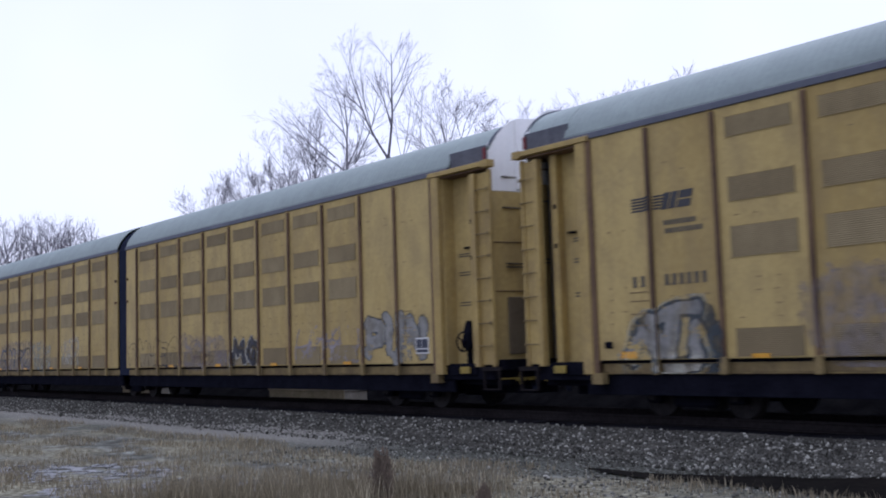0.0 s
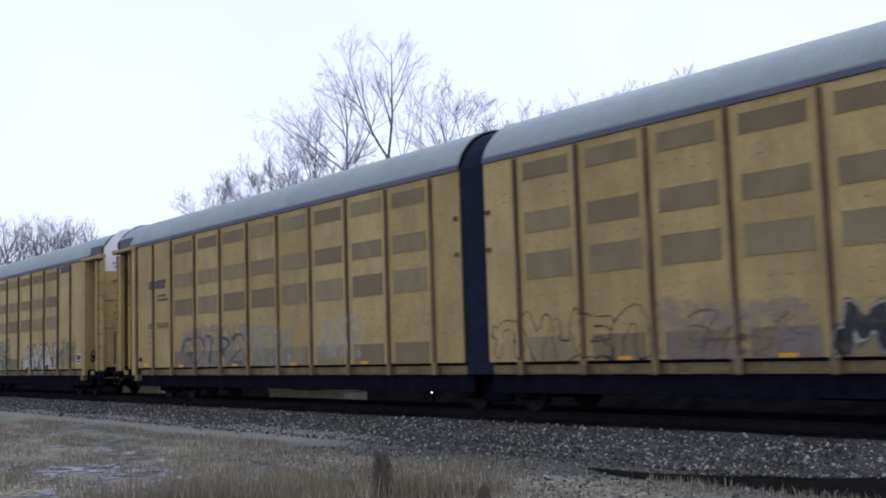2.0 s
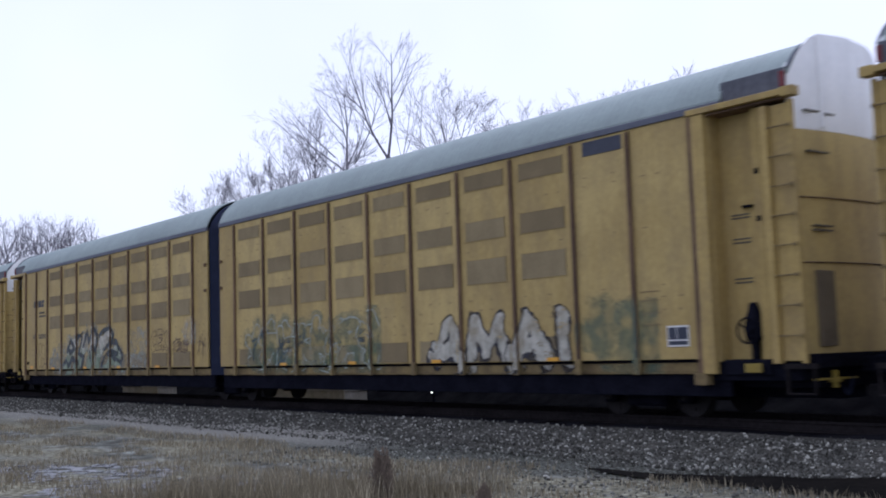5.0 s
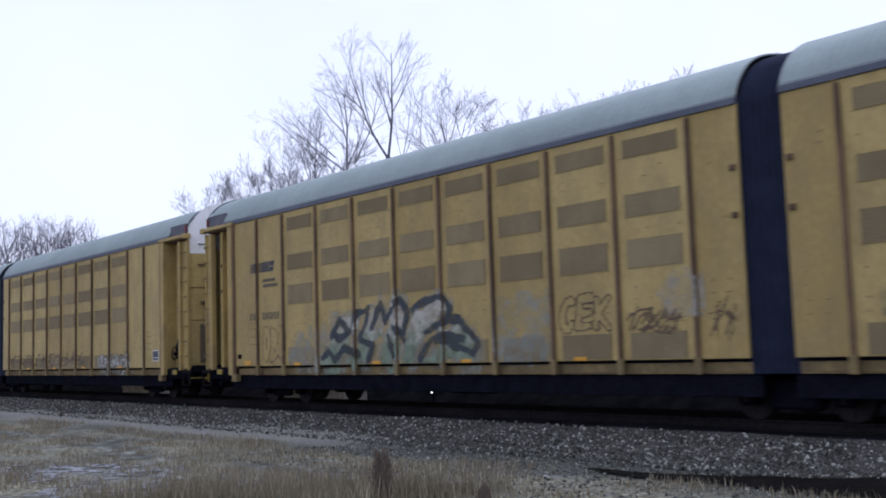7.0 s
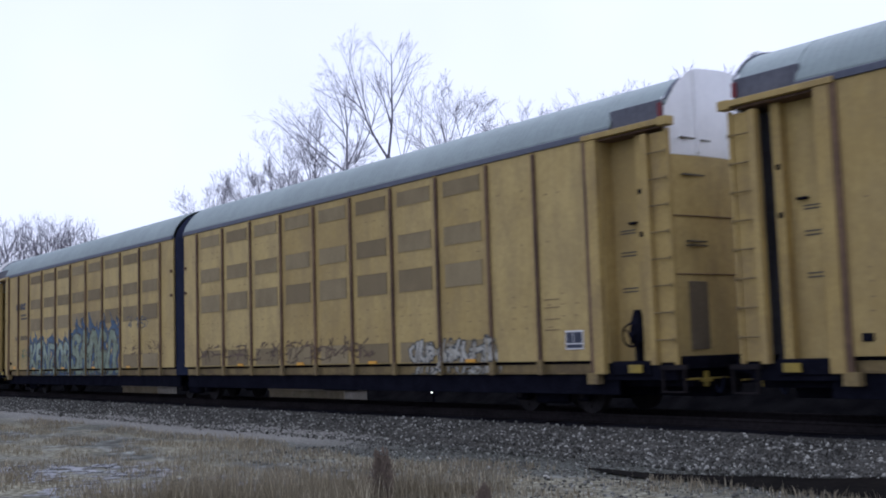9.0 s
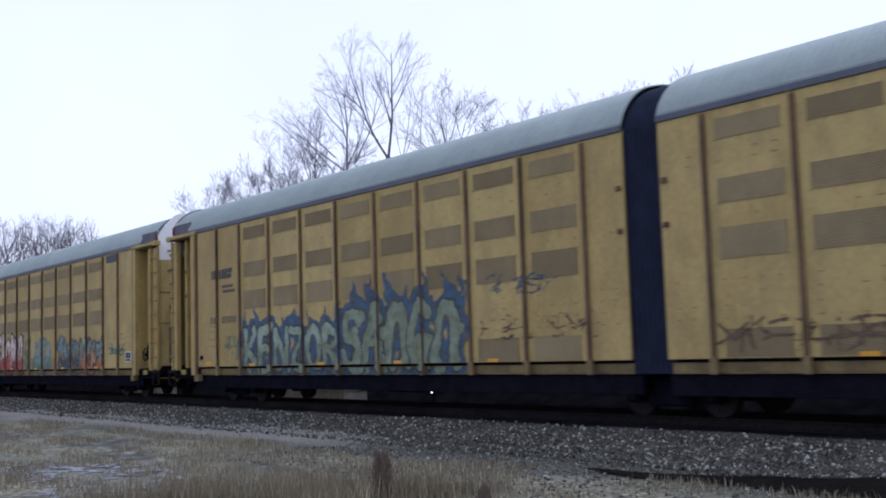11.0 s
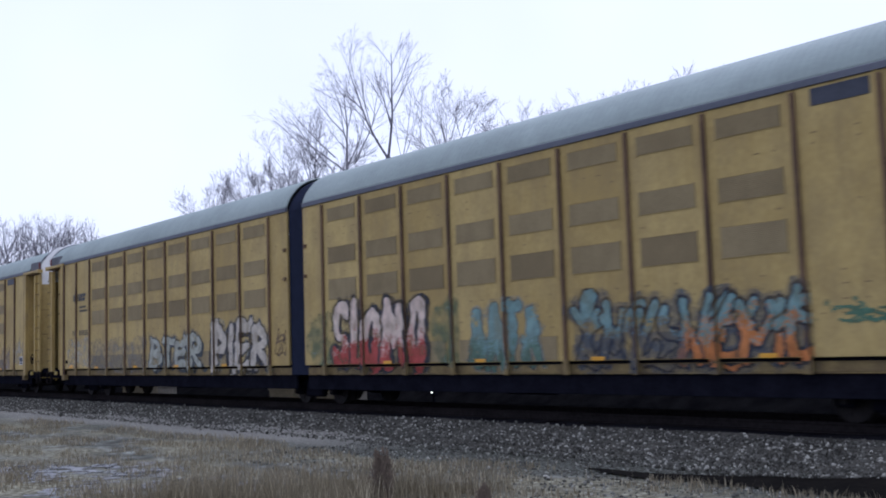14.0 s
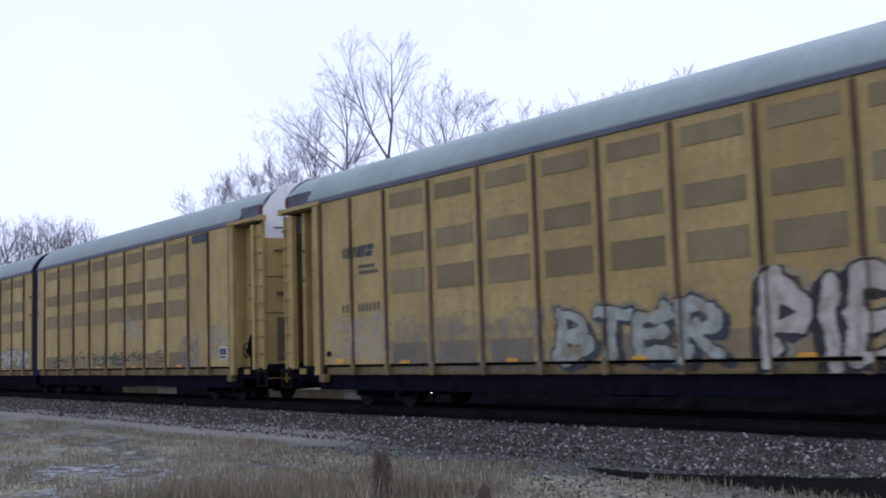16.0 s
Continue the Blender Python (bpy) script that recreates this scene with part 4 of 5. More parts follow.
ROUND = {
    "B": [[(0.05, 0.0), (0.05, 1.0)], arc(0.1, 0.75, 0.75, 0.25, 90, -90), arc(0.1, 0.26, 0.88, 0.26, 90, -90)],
    "C": [arc(0.55, 0.5, 0.5, 0.5, 60, 310, 9)],
    "D": [[(0.05, 0.0), (0.05, 1.0)], arc(0.05, 0.5, 0.9, 0.5, 90, -90, 9)],
    "G": [arc(0.5, 0.5, 0.5, 0.5, 55, 350, 9), [(0.98, 0.42), (0.5, 0.42)]],
    "O": [arc(0.5, 0.5, 0.45, 0.5, 0, 360, 12)],
    "P": [[(0.05, 0.0), (0.05, 1.0)], arc(0.1, 0.7, 0.85, 0.3, 90, -90)],
    "R": [[(0.05, 0.0), (0.05, 1.0)], arc(0.1, 0.72, 0.8, 0.28, 90, -90), [(0.3, 0.44), (1.0, 0.0)]],
    "S": [arc(0.5, 0.74, 0.45, 0.26, 25, 270), arc(0.5, 0.24, 0.48, 0.26, 90, -160)],
    "U": [[(0.05, 1.0), (0.05, 0.3)], arc(0.5, 0.3, 0.45, 0.3, 180, 360), [(0.95, 0.3), (0.95, 1.0)]],
    "2": [arc(0.5, 0.72, 0.45, 0.28, 160, -30), [(0.9, 0.6), (0.0, 0.02), (1.0, 0.0)]],
    "n": [[(0.0, 0.0), (0.02, 0.6)], arc(0.5, 0.55, 0.48, 0.45, 180, 0), [(0.98, 0.55), (1.0, 0.0)]],
}


def depth_of(xs, zs):
    """How far the painted surface stands proud of the panels at each x and z."""
    d = np.full((len(zs), len(xs)), 0.008)
    ax = np.abs(xs)
    gaps = np.array([0.40] + RIBS)
    k = np.clip(np.searchsorted(gaps, ax) - 1, 0, len(gaps) - 2)
    mid = (gaps[k] + gaps[k + 1]) / 2
    in_x = (np.abs(ax - mid) < 0.665) & (k >= 1) & (k <= 8)
    for z0, z1 in LOUVRE_ROWS:
        d[np.ix_((zs > z0 - 0.02) & (zs < z1 + 0.02), in_x)] = 0.025
    d[zs < 1.475, :] = -0.085
    d[zs < 1.270, :] = 0.0
    near = np.min(np.abs(ax[:, None] - np.array(RIBS)[None, :]), axis=1)
    d[:, near < 0.045] = 0.068
    d[np.ix_(zs < 1.505, near < 0.075)] = 0.080
    return d


def paint(car, label, x0, x1, z0, z1, count, fill, edge, halo=None, fill2=None, w=0.10, o=0.045, aura=0.12, wear=0.0, slant=0.1, spikes=0.0, seed=1, split=0.4, res=0.02, thin=False, text="", lines=None, shade=None, lift=0.0):
    """Spray-painted shapes laid over panels, vents, sill and ribs as thin patches of paint."""
    rng = random.Random(seed)
    pad = aura + spikes + 0.05
    xs = np.arange(x0 - pad, x1 + pad, res)
    xs = xs[(np.abs(xs) > 0.45) & (np.abs(xs) < 17.48)]
    zs = np.arange(max(z0 - 0.12, SILL), z1 + pad, res)
    X, Z = np.meshgrid(xs, zs)
    r2 = np.random.default_rng(seed)

    def cloud(scale):
        """Smooth random field on the patch."""
        nx, nz = int((xs[-1] - xs[0]) / scale) + 3, int((zs[-1] - zs[0]) / scale) + 3
        g = r2.random((nz, nx))
        fx, fz = (xs - xs[0]) / scale, (zs - zs[0]) / scale
        ix, iz = fx.astype(int), fz.astype(int)
        ux, uz = (fx - ix), (fz - iz)
        ux, uz = (ux * ux * (3 - 2 * ux))[None, :], (uz * uz * (3 - 2 * uz))[:, None]
        return (g[np.ix_(iz, ix)] * (1 - ux) + g[np.ix_(iz, ix + 1)] * ux) * (1 - uz) + (g[np.ix_(iz + 1, ix)] * (1 - ux) + g[np.ix_(iz + 1, ix + 1)] * ux) * uz

    Xw, Zw, thick = X, Z, 1.0
    if text or lines:                  # an unsteady arm
        Xw, Zw = X + 0.9 * w * (cloud(0.42) - 0.5) + 0.5 * w * (cloud(0.16) - 0.5), Z + 1.6 * w * (cloud(0.5) - 0.5) + 0.5 * w * (cloud(0.16) - 0.5)
        thick = 1.0 + 0.7 * (cloud(0.3) - 0.5)
    dist = np.full(X.shape, 9.0)
    seen = np.full(X.shape, 9.0)      # distance to the latest shape that covers a place
    wide = x1 - x0
    jobs = []
    if lines:                          # one drawing over the whole patch
        jobs.append([[(x0 + p * wide, z0 + q * (z1 - z0)) for p, q in line] for line in lines])
    elif text:                         # letters side by side
        each = [{"I": 0.55, "L": 0.7, "M": 1.3}.get(c, 1.0) for c in text]
        left = x0
        for c, e in zip(text, each):
            cell = wide * e / sum(each)
            sx, sz = cell - 1.7 * w, (z1 - z0) * rng.uniform(0.90, 1.0) - 2 * w
            oz, sl = z0 + w + rng.uniform(0, 0.05), slant + rng.uniform(-0.05, 0.05)
            jobs.append([[(left + 0.85 * w + p * sx + sl * (q - 0.5) * sz, oz + q * sz) for p, q in line] for line in (STRAIGHT.get(c) or ROUND[c])])
            for line in list(jobs[-1]):
                if rng.random() < 0.55:        # a barb at the stroke's end
                    (ax, az), away = line[0], rng.choice((-1, 1))
                    jobs[-1].append([(ax, az), (ax + away * 0.9 * w, az + rng.uniform(0.3, 1.1) * w)])
            left += cell
    else:
        step = wide / count
        for k in range(count):
            sx, sz = step * rng.uniform(1.4, 1.9), (z1 - z0) * rng.uniform(0.80, 1.0) - 2 * w * 0.6
            ox, oz, sl = x0 + k * step, z0 + w * 0.6 + rng.uniform(0, 0.08), slant + rng.uniform(-0.12, 0.12)
            jobs.append([[(ox + p * sx + sl * q * sz + rng.uniform(-0.03, 0.03), oz + q * sz) for p, q in line] for line in wild_shape(rng)])
    for job in jobs:
        own = np.full(X.shape, 9.0)
        for pts in job:
            for (ax, az), (bx, bz) in zip(pts, pts[1:]):
                dx, dz_ = bx - ax, bz - az
                t = np.clip(((Xw - ax) * dx + (Zw - az) * dz_) / (dx * dx + dz_ * dz_ + 1e-9), 0, 1)
                own = np.minimum(own, np.hypot(Xw - ax - t * dx, Zw - az - t * dz_) * (1 + 0.12 * (1 - t)))
        own = own * thick
        dist = np.minimum(dist, own)
        seen = np.where(own < w + o, own, np.minimum(seen, own))
    soft = cloud(0.22)
    speck = r2.random(X.shape)
    names = list(dict.fromkeys(c for c in (halo, edge, fill, fill2) if c))
    key = np.full(X.shape, -1)
    ragged = 0.02 * (cloud(0.10) - 0.5)
    d2, d3 = dist + ragged, seen + ragged
    if halo:
        reach = w + o + aura * (0.35 + 1.1 * soft) + spikes * np.maximum(0, np.sin(X * 9.0 + 3 * soft)) ** 3 * np.clip((Z - (z0 + z1) / 2) / (0.5 * (z1 - z0)), 0, 1)
        key[(d2 < reach) & (speck < 1.25 - 0.75 * (d2 - w - o) / max(aura + spikes, 0.01))] = names.index(halo)
    if shade:
        for f in (0.33, 0.66, 1.0):
            cast = np.roll(d2, (round(f * shade[1] / res), round(f * shade[0] / res)), (0, 1))
            cast[-8:, :] = 9.0
            key[cast < w + o * 0.5] = names.index(edge)
    if edge:
        key[d3 < w + o] = names.index(edge)
    if fill or edge:
        key[d3 < w] = names.index(fill) if fill else -1
    if fill2:
        key[(d3 < w) & (Z < z0 + (z1 - z0) * split + 0.5 * (soft - 0.5) + 0.45 * (speck - 0.5))] = names.index(fill2)
    if wear:
        key[0.55 * cloud(0.35) + 0.25 * cloud(0.09) + 0.20 * speck < wear] = -1
    d = depth_of(xs, zs)
    key[(Z > 1.405) & (Z < 1.475) & (d < 0)] = -1
    both = key * 1000 + np.round(d * 1000 + 100).astype(int)
    both[key < 0] = -1
    verts, faces, mats = [], [], []
    h = res / 2
    for j in range(len(zs)):
        row = both[j]
        cuts = np.flatnonzero(np.diff(row) | (np.diff(xs) > res * 1.5)) + 1
        for a, b in zip(np.r_[0, cuts], np.r_[cuts, len(row)]):
            if row[a] < 0:
                continue
            y = -1.55 - d[j, a] - lift
            n = len(verts)
            verts += [(xs[a] - h, y, zs[j] - h), (xs[b - 1] + h, y, zs[j] - h), (xs[b - 1] + h, y, zs[j] + h), (xs[a] - h, y, zs[j] + h)]
            faces.append((n, n + 1, n + 2, n + 3))
            mats.append(int(key[j, a]))
    if not faces:
        return
    me = bpy.data.meshes.new("spray_paint")
    me.from_pydata(verts, [], faces)
    for c in names:
        me.materials.append(THIN[c] if thin or (c == halo and not spikes) else SPRAY[c])
    me.polygons.foreach_set("material_index", mats)
    me.update()
    ob = new("spray_paint", me)
    ob.parent, ob.location = car, (0, 0, -RAIL)
    tagged(ob, label, kind="stuff")


def tag(car, label, x0, x1, z0, z1, count, colour="black", wear=0.45, w=0.018, seed=1):
    paint(car, label, x0, x1, z0, z1, count, colour, None, None, w=w, o=0.0, aura=0.02, wear=wear, seed=seed, slant=0.25)


def haze(car, label, x0, x1, z0, z1, count, colour, wear=0.42, seed=1, edge=None):
    paint(car, label, x0, x1, z0, z1, count, colour, edge, colour, w=0.14, o=0.02, aura=0.25, wear=wear * 0.6, seed=seed, thin=True)


c0, c1, c2, c3, c4, c5 = cars[:6]
paint(c0, "silver-grey painted wedge with a broad dark edge", -17.2, -14.9, 1.30, 2.40, 3, "grey", "slate", "ice", "white", w=0.13, o=0.06, aura=0.10, wear=0.30, seed=3, split=0.25,
      lines=[[(0.15, 0.2), (0.3, 0.55), (0.45, 0.3), (0.4, 0.75)], [(0.45, 0.75), (0.62, 0.9), (0.8, 0.85)], [(0.55, 0.3), (0.6, 0.75)], [(0.5, 0.05), (0.75, 0.05)], [(0.78, 0.6), (0.8, 0.15)]], shade=(0.03, 0.05))
paint(c0, "broad dark edge of the painted wedge", -15.25, -14.75, 1.30, 2.40, 1, "slate", "black", w=0.12, o=0.03, wear=0.10, seed=4, lines=[[(0.3, 0.88), (0.45, 0.4), (0.4, 0.05)], [(0.6, 0.6), (0.62, 0.2)], [(-1.6, 0.78), (-0.9, 0.98), (0.2, 0.9)]])
haze(c0, "pale lavender overspray", -13.3, -11.4, 1.45, 2.6, 3, "lavender", 0.38, 5, "slate")
paint(c1, "faded silver block letters with dark edges", 14.95, 17.25, 1.50, 2.60, 3, "grey", "slate", w=0.125, o=0.025, wear=0.27, seed=7, text="PUN", slant=0.05)
paint(c1, "small black letters with white edges", 8.15, 9.75, 1.45, 2.22, 2, "black", "white", "slate", w=0.13, o=0.025, aura=0.06, wear=0.15, seed=12, text="MG", slant=0.0)
tag(c1, "faint purple scrawl", 11.6, 14.6, 1.55, 2.45, 5, "lavender", 0.40, 0.03, 11)
paint(c1, "hollow block letters in thin black paint", 0.62, 4.6, 1.50, 2.32, 5, None, "black", w=0.12, o=0.022, wear=0.22, seed=13, text="nVUEn", slant=0.0)
tag(c1, "faint dark scrawl", 4.9, 7.7, 1.55, 2.25, 4, "umber", 0.42, 0.016, 13)
haze(c1, "faint lavender overspray", 4.9, 7.6, 1.5, 2.2, 4, "lavender", 0.46, 14)
haze(c1, "lavender overspray behind dark letters", -14.0, -10.1, 1.50, 2.42, 5, "lavender", 0.42, 16)
paint(c1, "dark worn letters on lavender overspray", -14.1, -10.0, 1.50, 2.42, 5, "slate", None, w=0.055, wear=0.41, seed=15, text="GDTR2", slant=0.1)
haze(c1, "pale blue-grey overspray", -9.6, -7.7, 1.50, 2.35, 3, "ice", 0.36, 17, "grey")
haze(c1, "white overspray", -5.9, -4.5, 1.75, 2.45, 2, "white", 0.36, 19)
paint(c2, "white letters with black edges", 10.4, 14.7, 1.28, 2.52, 4, "white", "black", w=0.15, o=0.05, wear=0.22, seed=21, text="AMAI", slant=0.0, shade=(-0.06, -0.08))
paint(c2, "faded green shapes with pale edges", 1.9, 8.3, 1.40, 2.62, 7, "teal", "ice", "mint", "green", w=0.15, o=0.035, aura=0.18, wear=0.27, seed=23, split=0.35, thin=True)
tag(c2, "dark dabs in the faded green paint", 2.2, 8.0, 1.50, 2.50, 5, "slate", 0.58, 0.045, 24)
paint(c2, "thin pale outline of the faded shapes", 1.9, 8.3, 1.40, 2.62, 7, None, "ice", w=0.16, o=0.03, wear=0.38, seed=23, lift=0.003)
haze(c2, "teal overspray", 14.95, 16.4, 1.35, 2.45, 2, "teal", 0.44, 25)
haze(c2, "pale blue overspray", -14.3, -13.0, 1.4, 2.3, 2, "ice", 0.50, 26)
paint(c2, "large pale wild shapes with dark slate edges", -12.9, -6.8, 1.26, 2.95, 7, "white", "ice", "ice", "mint", w=0.26, o=0.07, aura=0.16, wear=0.20, seed=27, split=0.5,
      lines=[[(0.05, 0.12), (0.12, 0.45), (0.2, 0.7)], [(0.25, 0.2), (0.32, 0.6), (0.4, 0.75)], [(0.45, 0.2), (0.52, 0.75)], [(0.6, 0.2), (0.66, 0.7), (0.78, 0.8)], [(0.72, 0.15), (0.86, 0.45), (0.92, 0.25)]])
paint(c2, "dark slate outlines of the wild shapes", -12.9, -6.8, 1.26, 2.95, 7, "slate", None, w=0.085, wear=0.10, seed=28, lift=0.004,
      lines=[[(0.0, 0.22), (0.05, 0.36), (0.09, 0.22), (0.16, 0.38), (0.2, 0.3), (0.26, 0.26)], [(0.07, 0.52), (0.13, 0.74), (0.2, 0.58), (0.13, 0.5), (0.08, 0.56)], [(0.21, 0.62), (0.26, 0.86), (0.33, 0.9), (0.31, 0.7), (0.27, 0.5), (0.36, 0.4), (0.33, 0.2)],
             [(0.35, 0.64), (0.42, 0.92), (0.45, 0.7), (0.53, 0.95), (0.59, 0.78), (0.56, 0.5), (0.49, 0.6), (0.56, 0.42)], [(0.46, 0.5), (0.5, 0.22)], [(0.62, 0.8), (0.7, 0.97), (0.78, 0.98), (0.83, 0.8), (0.8, 0.65), (0.69, 0.55), (0.75, 0.62)],
             [(0.66, 0.16), (0.72, 0.42), (0.82, 0.5), (0.9, 0.42), (0.76, 0.4)], [(0.83, 0.68), (0.88, 0.7), (0.98, 0.36), (0.95, 0.24), (0.78, 0.4)]])
paint(c2, "dark looping outlines", -15.95, -14.75, 1.60, 2.50, 3, None, "umber", w=0.085, o=0.022, wear=0.25, seed=29, text="OBO", slant=0.1)
haze(c2, "pale blue overspray", -6.15, -5.1, 1.5, 2.6, 2, "ice", 0.50, 31)
paint(c2, "hollow letters in thin dark paint", -4.55, -3.25, 1.98, 2.62, 3, None, "umber", w=0.055, o=0.03, wear=0.22, seed=33, text="CEK", slant=0.1)
tag(c2, "dark scrawl", -2.9, -1.75, 1.92, 2.35, 4, "umber", 0.25, 0.022, 35)
haze(c2, "white overspray", -1.95, -1.5, 2.3, 2.72, 1, "white", 0.42, 37)
tag(c2, "dark scrawl", -1.2, -0.6, 1.7, 2.5, 2, "umber", 0.3, 0.016, 38)
paint(c3, "small white shapes", 11.9, 14.8, 1.24, 2.05, 8, "white", "slate", w=0.045, o=0.03, wear=0.22, seed=41)
tag(c3, "faint dark scrawl", 1.3, 10.6, 1.55, 2.15, 13, "umber", 0.40, 0.024, 43)
paint(c3, "mint letters with teal edges and blue flames", -14.6, -9.7, 1.27, 2.58, 9, "pale_mint", "slate", "blue", "mint", w=0.10, o=0.05, aura=0.15, spikes=0.28, wear=0.05, seed=45, split=0.55, text="KENZOR", slant=-0.05)
paint(c3, "large pale green letters with slate edges and blue flames", -9.6, -5.1, 1.28, 2.98, 6, "mint", "slate", "blue", None, w=0.15, o=0.055, aura=0.16, spikes=0.34, wear=0.05, seed=47, split=0.35, text="SAnGn", slant=0.1)
tag(c3, "faint green scrawl", -15.85, -15.0, 1.62, 2.42, 4, "green", 0.43, 0.026, 49)
tag(c3, "faint dark scrawl", -4.6, -1.2, 1.9, 2.4, 7, "umber", 0.50, 0.016, 51)
tag(c3, "faint blue scrawl", -5.2, -2.2, 2.8, 3.3, 5, "blue", 0.50, 0.018, 52)
paint(c4, "white and red balloon letters with dark edges", 1.75, 5.55, 1.28, 3.02, 5, "pink", "black", "slate", "red", w=0.145, o=0.075, aura=0.09, wear=0.08, seed=53, split=0.42, text="SLOMO", slant=0.05, shade=(0.12, 0.03))
haze(c4, "green overspray", 5.75, 6.35, 1.5, 2.6, 1, "green", 0.30, 55, "ice")
haze(c4, "green overspray", 0.75, 1.5, 1.6, 2.5, 1, "green", 0.36, 56, "ice")
paint(c4, "light blue letters", 6.95, 9.15, 1.28, 2.66, 4, "sky", "slate", "ice", "teal", w=0.115, o=0.02, aura=0.06, wear=0.24, seed=57, text="AATA", slant=0.0, split=0.35)
paint(c4, "blue, black and orange shapes", 9.9, 12.4, 1.34, 2.62, 4, "sky", "black", "blue", "blue", w=0.085, o=0.05, aura=0.12, wear=0.12, seed=59, split=0.6)
paint(c4, "pale blue and orange shapes with dark edges", 12.3, 14.75, 1.34, 2.55, 4, "sky", "black", "blue", "orange", w=0.085, o=0.05, aura=0.10, wear=0.14, seed=60, split=0.55)
tag(c4, "faint green scrawl", 14.9, 16.9, 1.9, 2.3, 4, "green", 0.45, 0.03, 62)
paint(c4, "bold pinkish white letters with black edges", -4.85, -1.5, 1.27, 2.72, 5, "rose", "black", "ice", w=0.145, o=0.065, aura=0.11, wear=0.06, seed=61, text="PIER", slant=0.03, shade=(-0.16, -0.10))
paint(c4, "pale letters with soft slate edges", -9.35, -5.5, 1.40, 2.50, 6, "ice", "slate", "grey", w=0.12, o=0.045, aura=0.10, wear=0.24, seed=63, text="BTER", slant=0.03, shade=(0.14, -0.09))
haze(c4, "faded white overspray", -17.0, -14.9, 1.65, 2.4, 3, "white", 0.48, 65)
haze(c4, "dark faded overspray", -14.7, -9.9, 1.42, 2.25, 6, "grey", 0.50, 67)
tag(c4, "faint dark scrawl", -1.2, -0.6, 1.7, 2.5, 2, "umber", 0.3, 0.022, 68)
haze(c5, "faded white overspray", 16.3, 17.3, 1.85, 2.6, 1, "white", 0.46, 69)
haze(c5, "faded lavender overspray", 14.2, 15.2, 1.55, 2.45, 1, "lavender", 0.46, 71)
haze(c5, "white overspray", 9.95, 10.8, 2.6, 2.95, 1, "white", 0.42, 72)
tag(c5, "faint dark scrawl", 2.0, 13.0, 1.55, 2.1, 12, "slate", 0.42, 0.022, 75)
paint(c5, "small white shapes", -4.9, -0.9, 1.55, 2.45, 5, "white", "slate", w=0.08, o=0.03, wear=0.25, seed=73)
for car in (c2, c4, c5):
    bm = bmesh.new()
    box(bm, 15.1, 16.06, -1.562, -1.548, 5.18, 5.44, 0.004)
    part("name_plate", bm, NAVY, car, "dark blue plate under the roof edge", (0, 0, -RAIL))


# ---------------------------------------------------------------- beyond the track
def grow(verts, faces, start, way, length, radius, depth, rng, up=0.12, spread=0.62, fine=0.011, wobble=0.09, bend=(0, 0, 0), tip=0.5):
    """One tapered limb as a tube, then its side shoots."""
    n = 5 if depth > 1 else 3
    sides = 6 if depth > 3 else (4 if depth > 1 else 3)
    p, d = Vector(start), Vector(way).normalized()
    points = [(p.copy(), radius)]
    for i in range(n):
        d = (d + Vector((rng.gauss(0, wobble), rng.gauss(0, wobble), rng.gauss(0, wobble * 0.6) + up)) + Vector(bend)).normalized()
        p = p + d * (length / n)
        points.append((p.copy(), max(radius * (1 - 0.72 * (i + 1) / n), fine * 0.7)))
    base = len(verts)
    for k, (q, r) in enumerate(points):
        ax = (points[min(k + 1, n)][0] - points[max(k - 1, 0)][0]).normalized()
        u = ax.orthogonal().normalized()
        v = ax.cross(u)
        for j in range(sides):
            a = 2 * math.pi * j / sides
            verts.append(tuple(q + (u * math.cos(a) + v * math.sin(a)) * r))
    for k in range(n):
        for j in range(sides):
            a, b = base + k * sides + j, base + k * sides + (j + 1) % sides
            faces.append((a, b, b + sides, a + sides))
    if depth == 0:
        return
    bend = tuple(0.5 * c for c in bend)
    shoots = {5: 7, 4: 7, 3: 5, 2: 4, 1: 3}[depth]
    for k in range(shoots):
        f = 0.22 + 0.78 * (k + rng.random()) / shoots
        i = min(int(f * n), n - 1)
        q = points[i][0].lerp(points[i + 1][0], f * n - i)
        ax = (points[i + 1][0] - points[i][0]).normalized()
        side = ax.orthogonal().normalized()
        side.rotate(Matrix.Rotation(rng.random() * 6.283, 3, ax))
        w = (ax + side * rng.uniform(spread * 0.6, spread * 1.3)).normalized()
        grow(verts, faces, q, w, length * rng.uniform(0.44, 0.70) * (1.2 - tip * f), max(points[i][1] * 0.55, fine), depth - 1, rng, up, spread, fine, wobble, bend, tip)


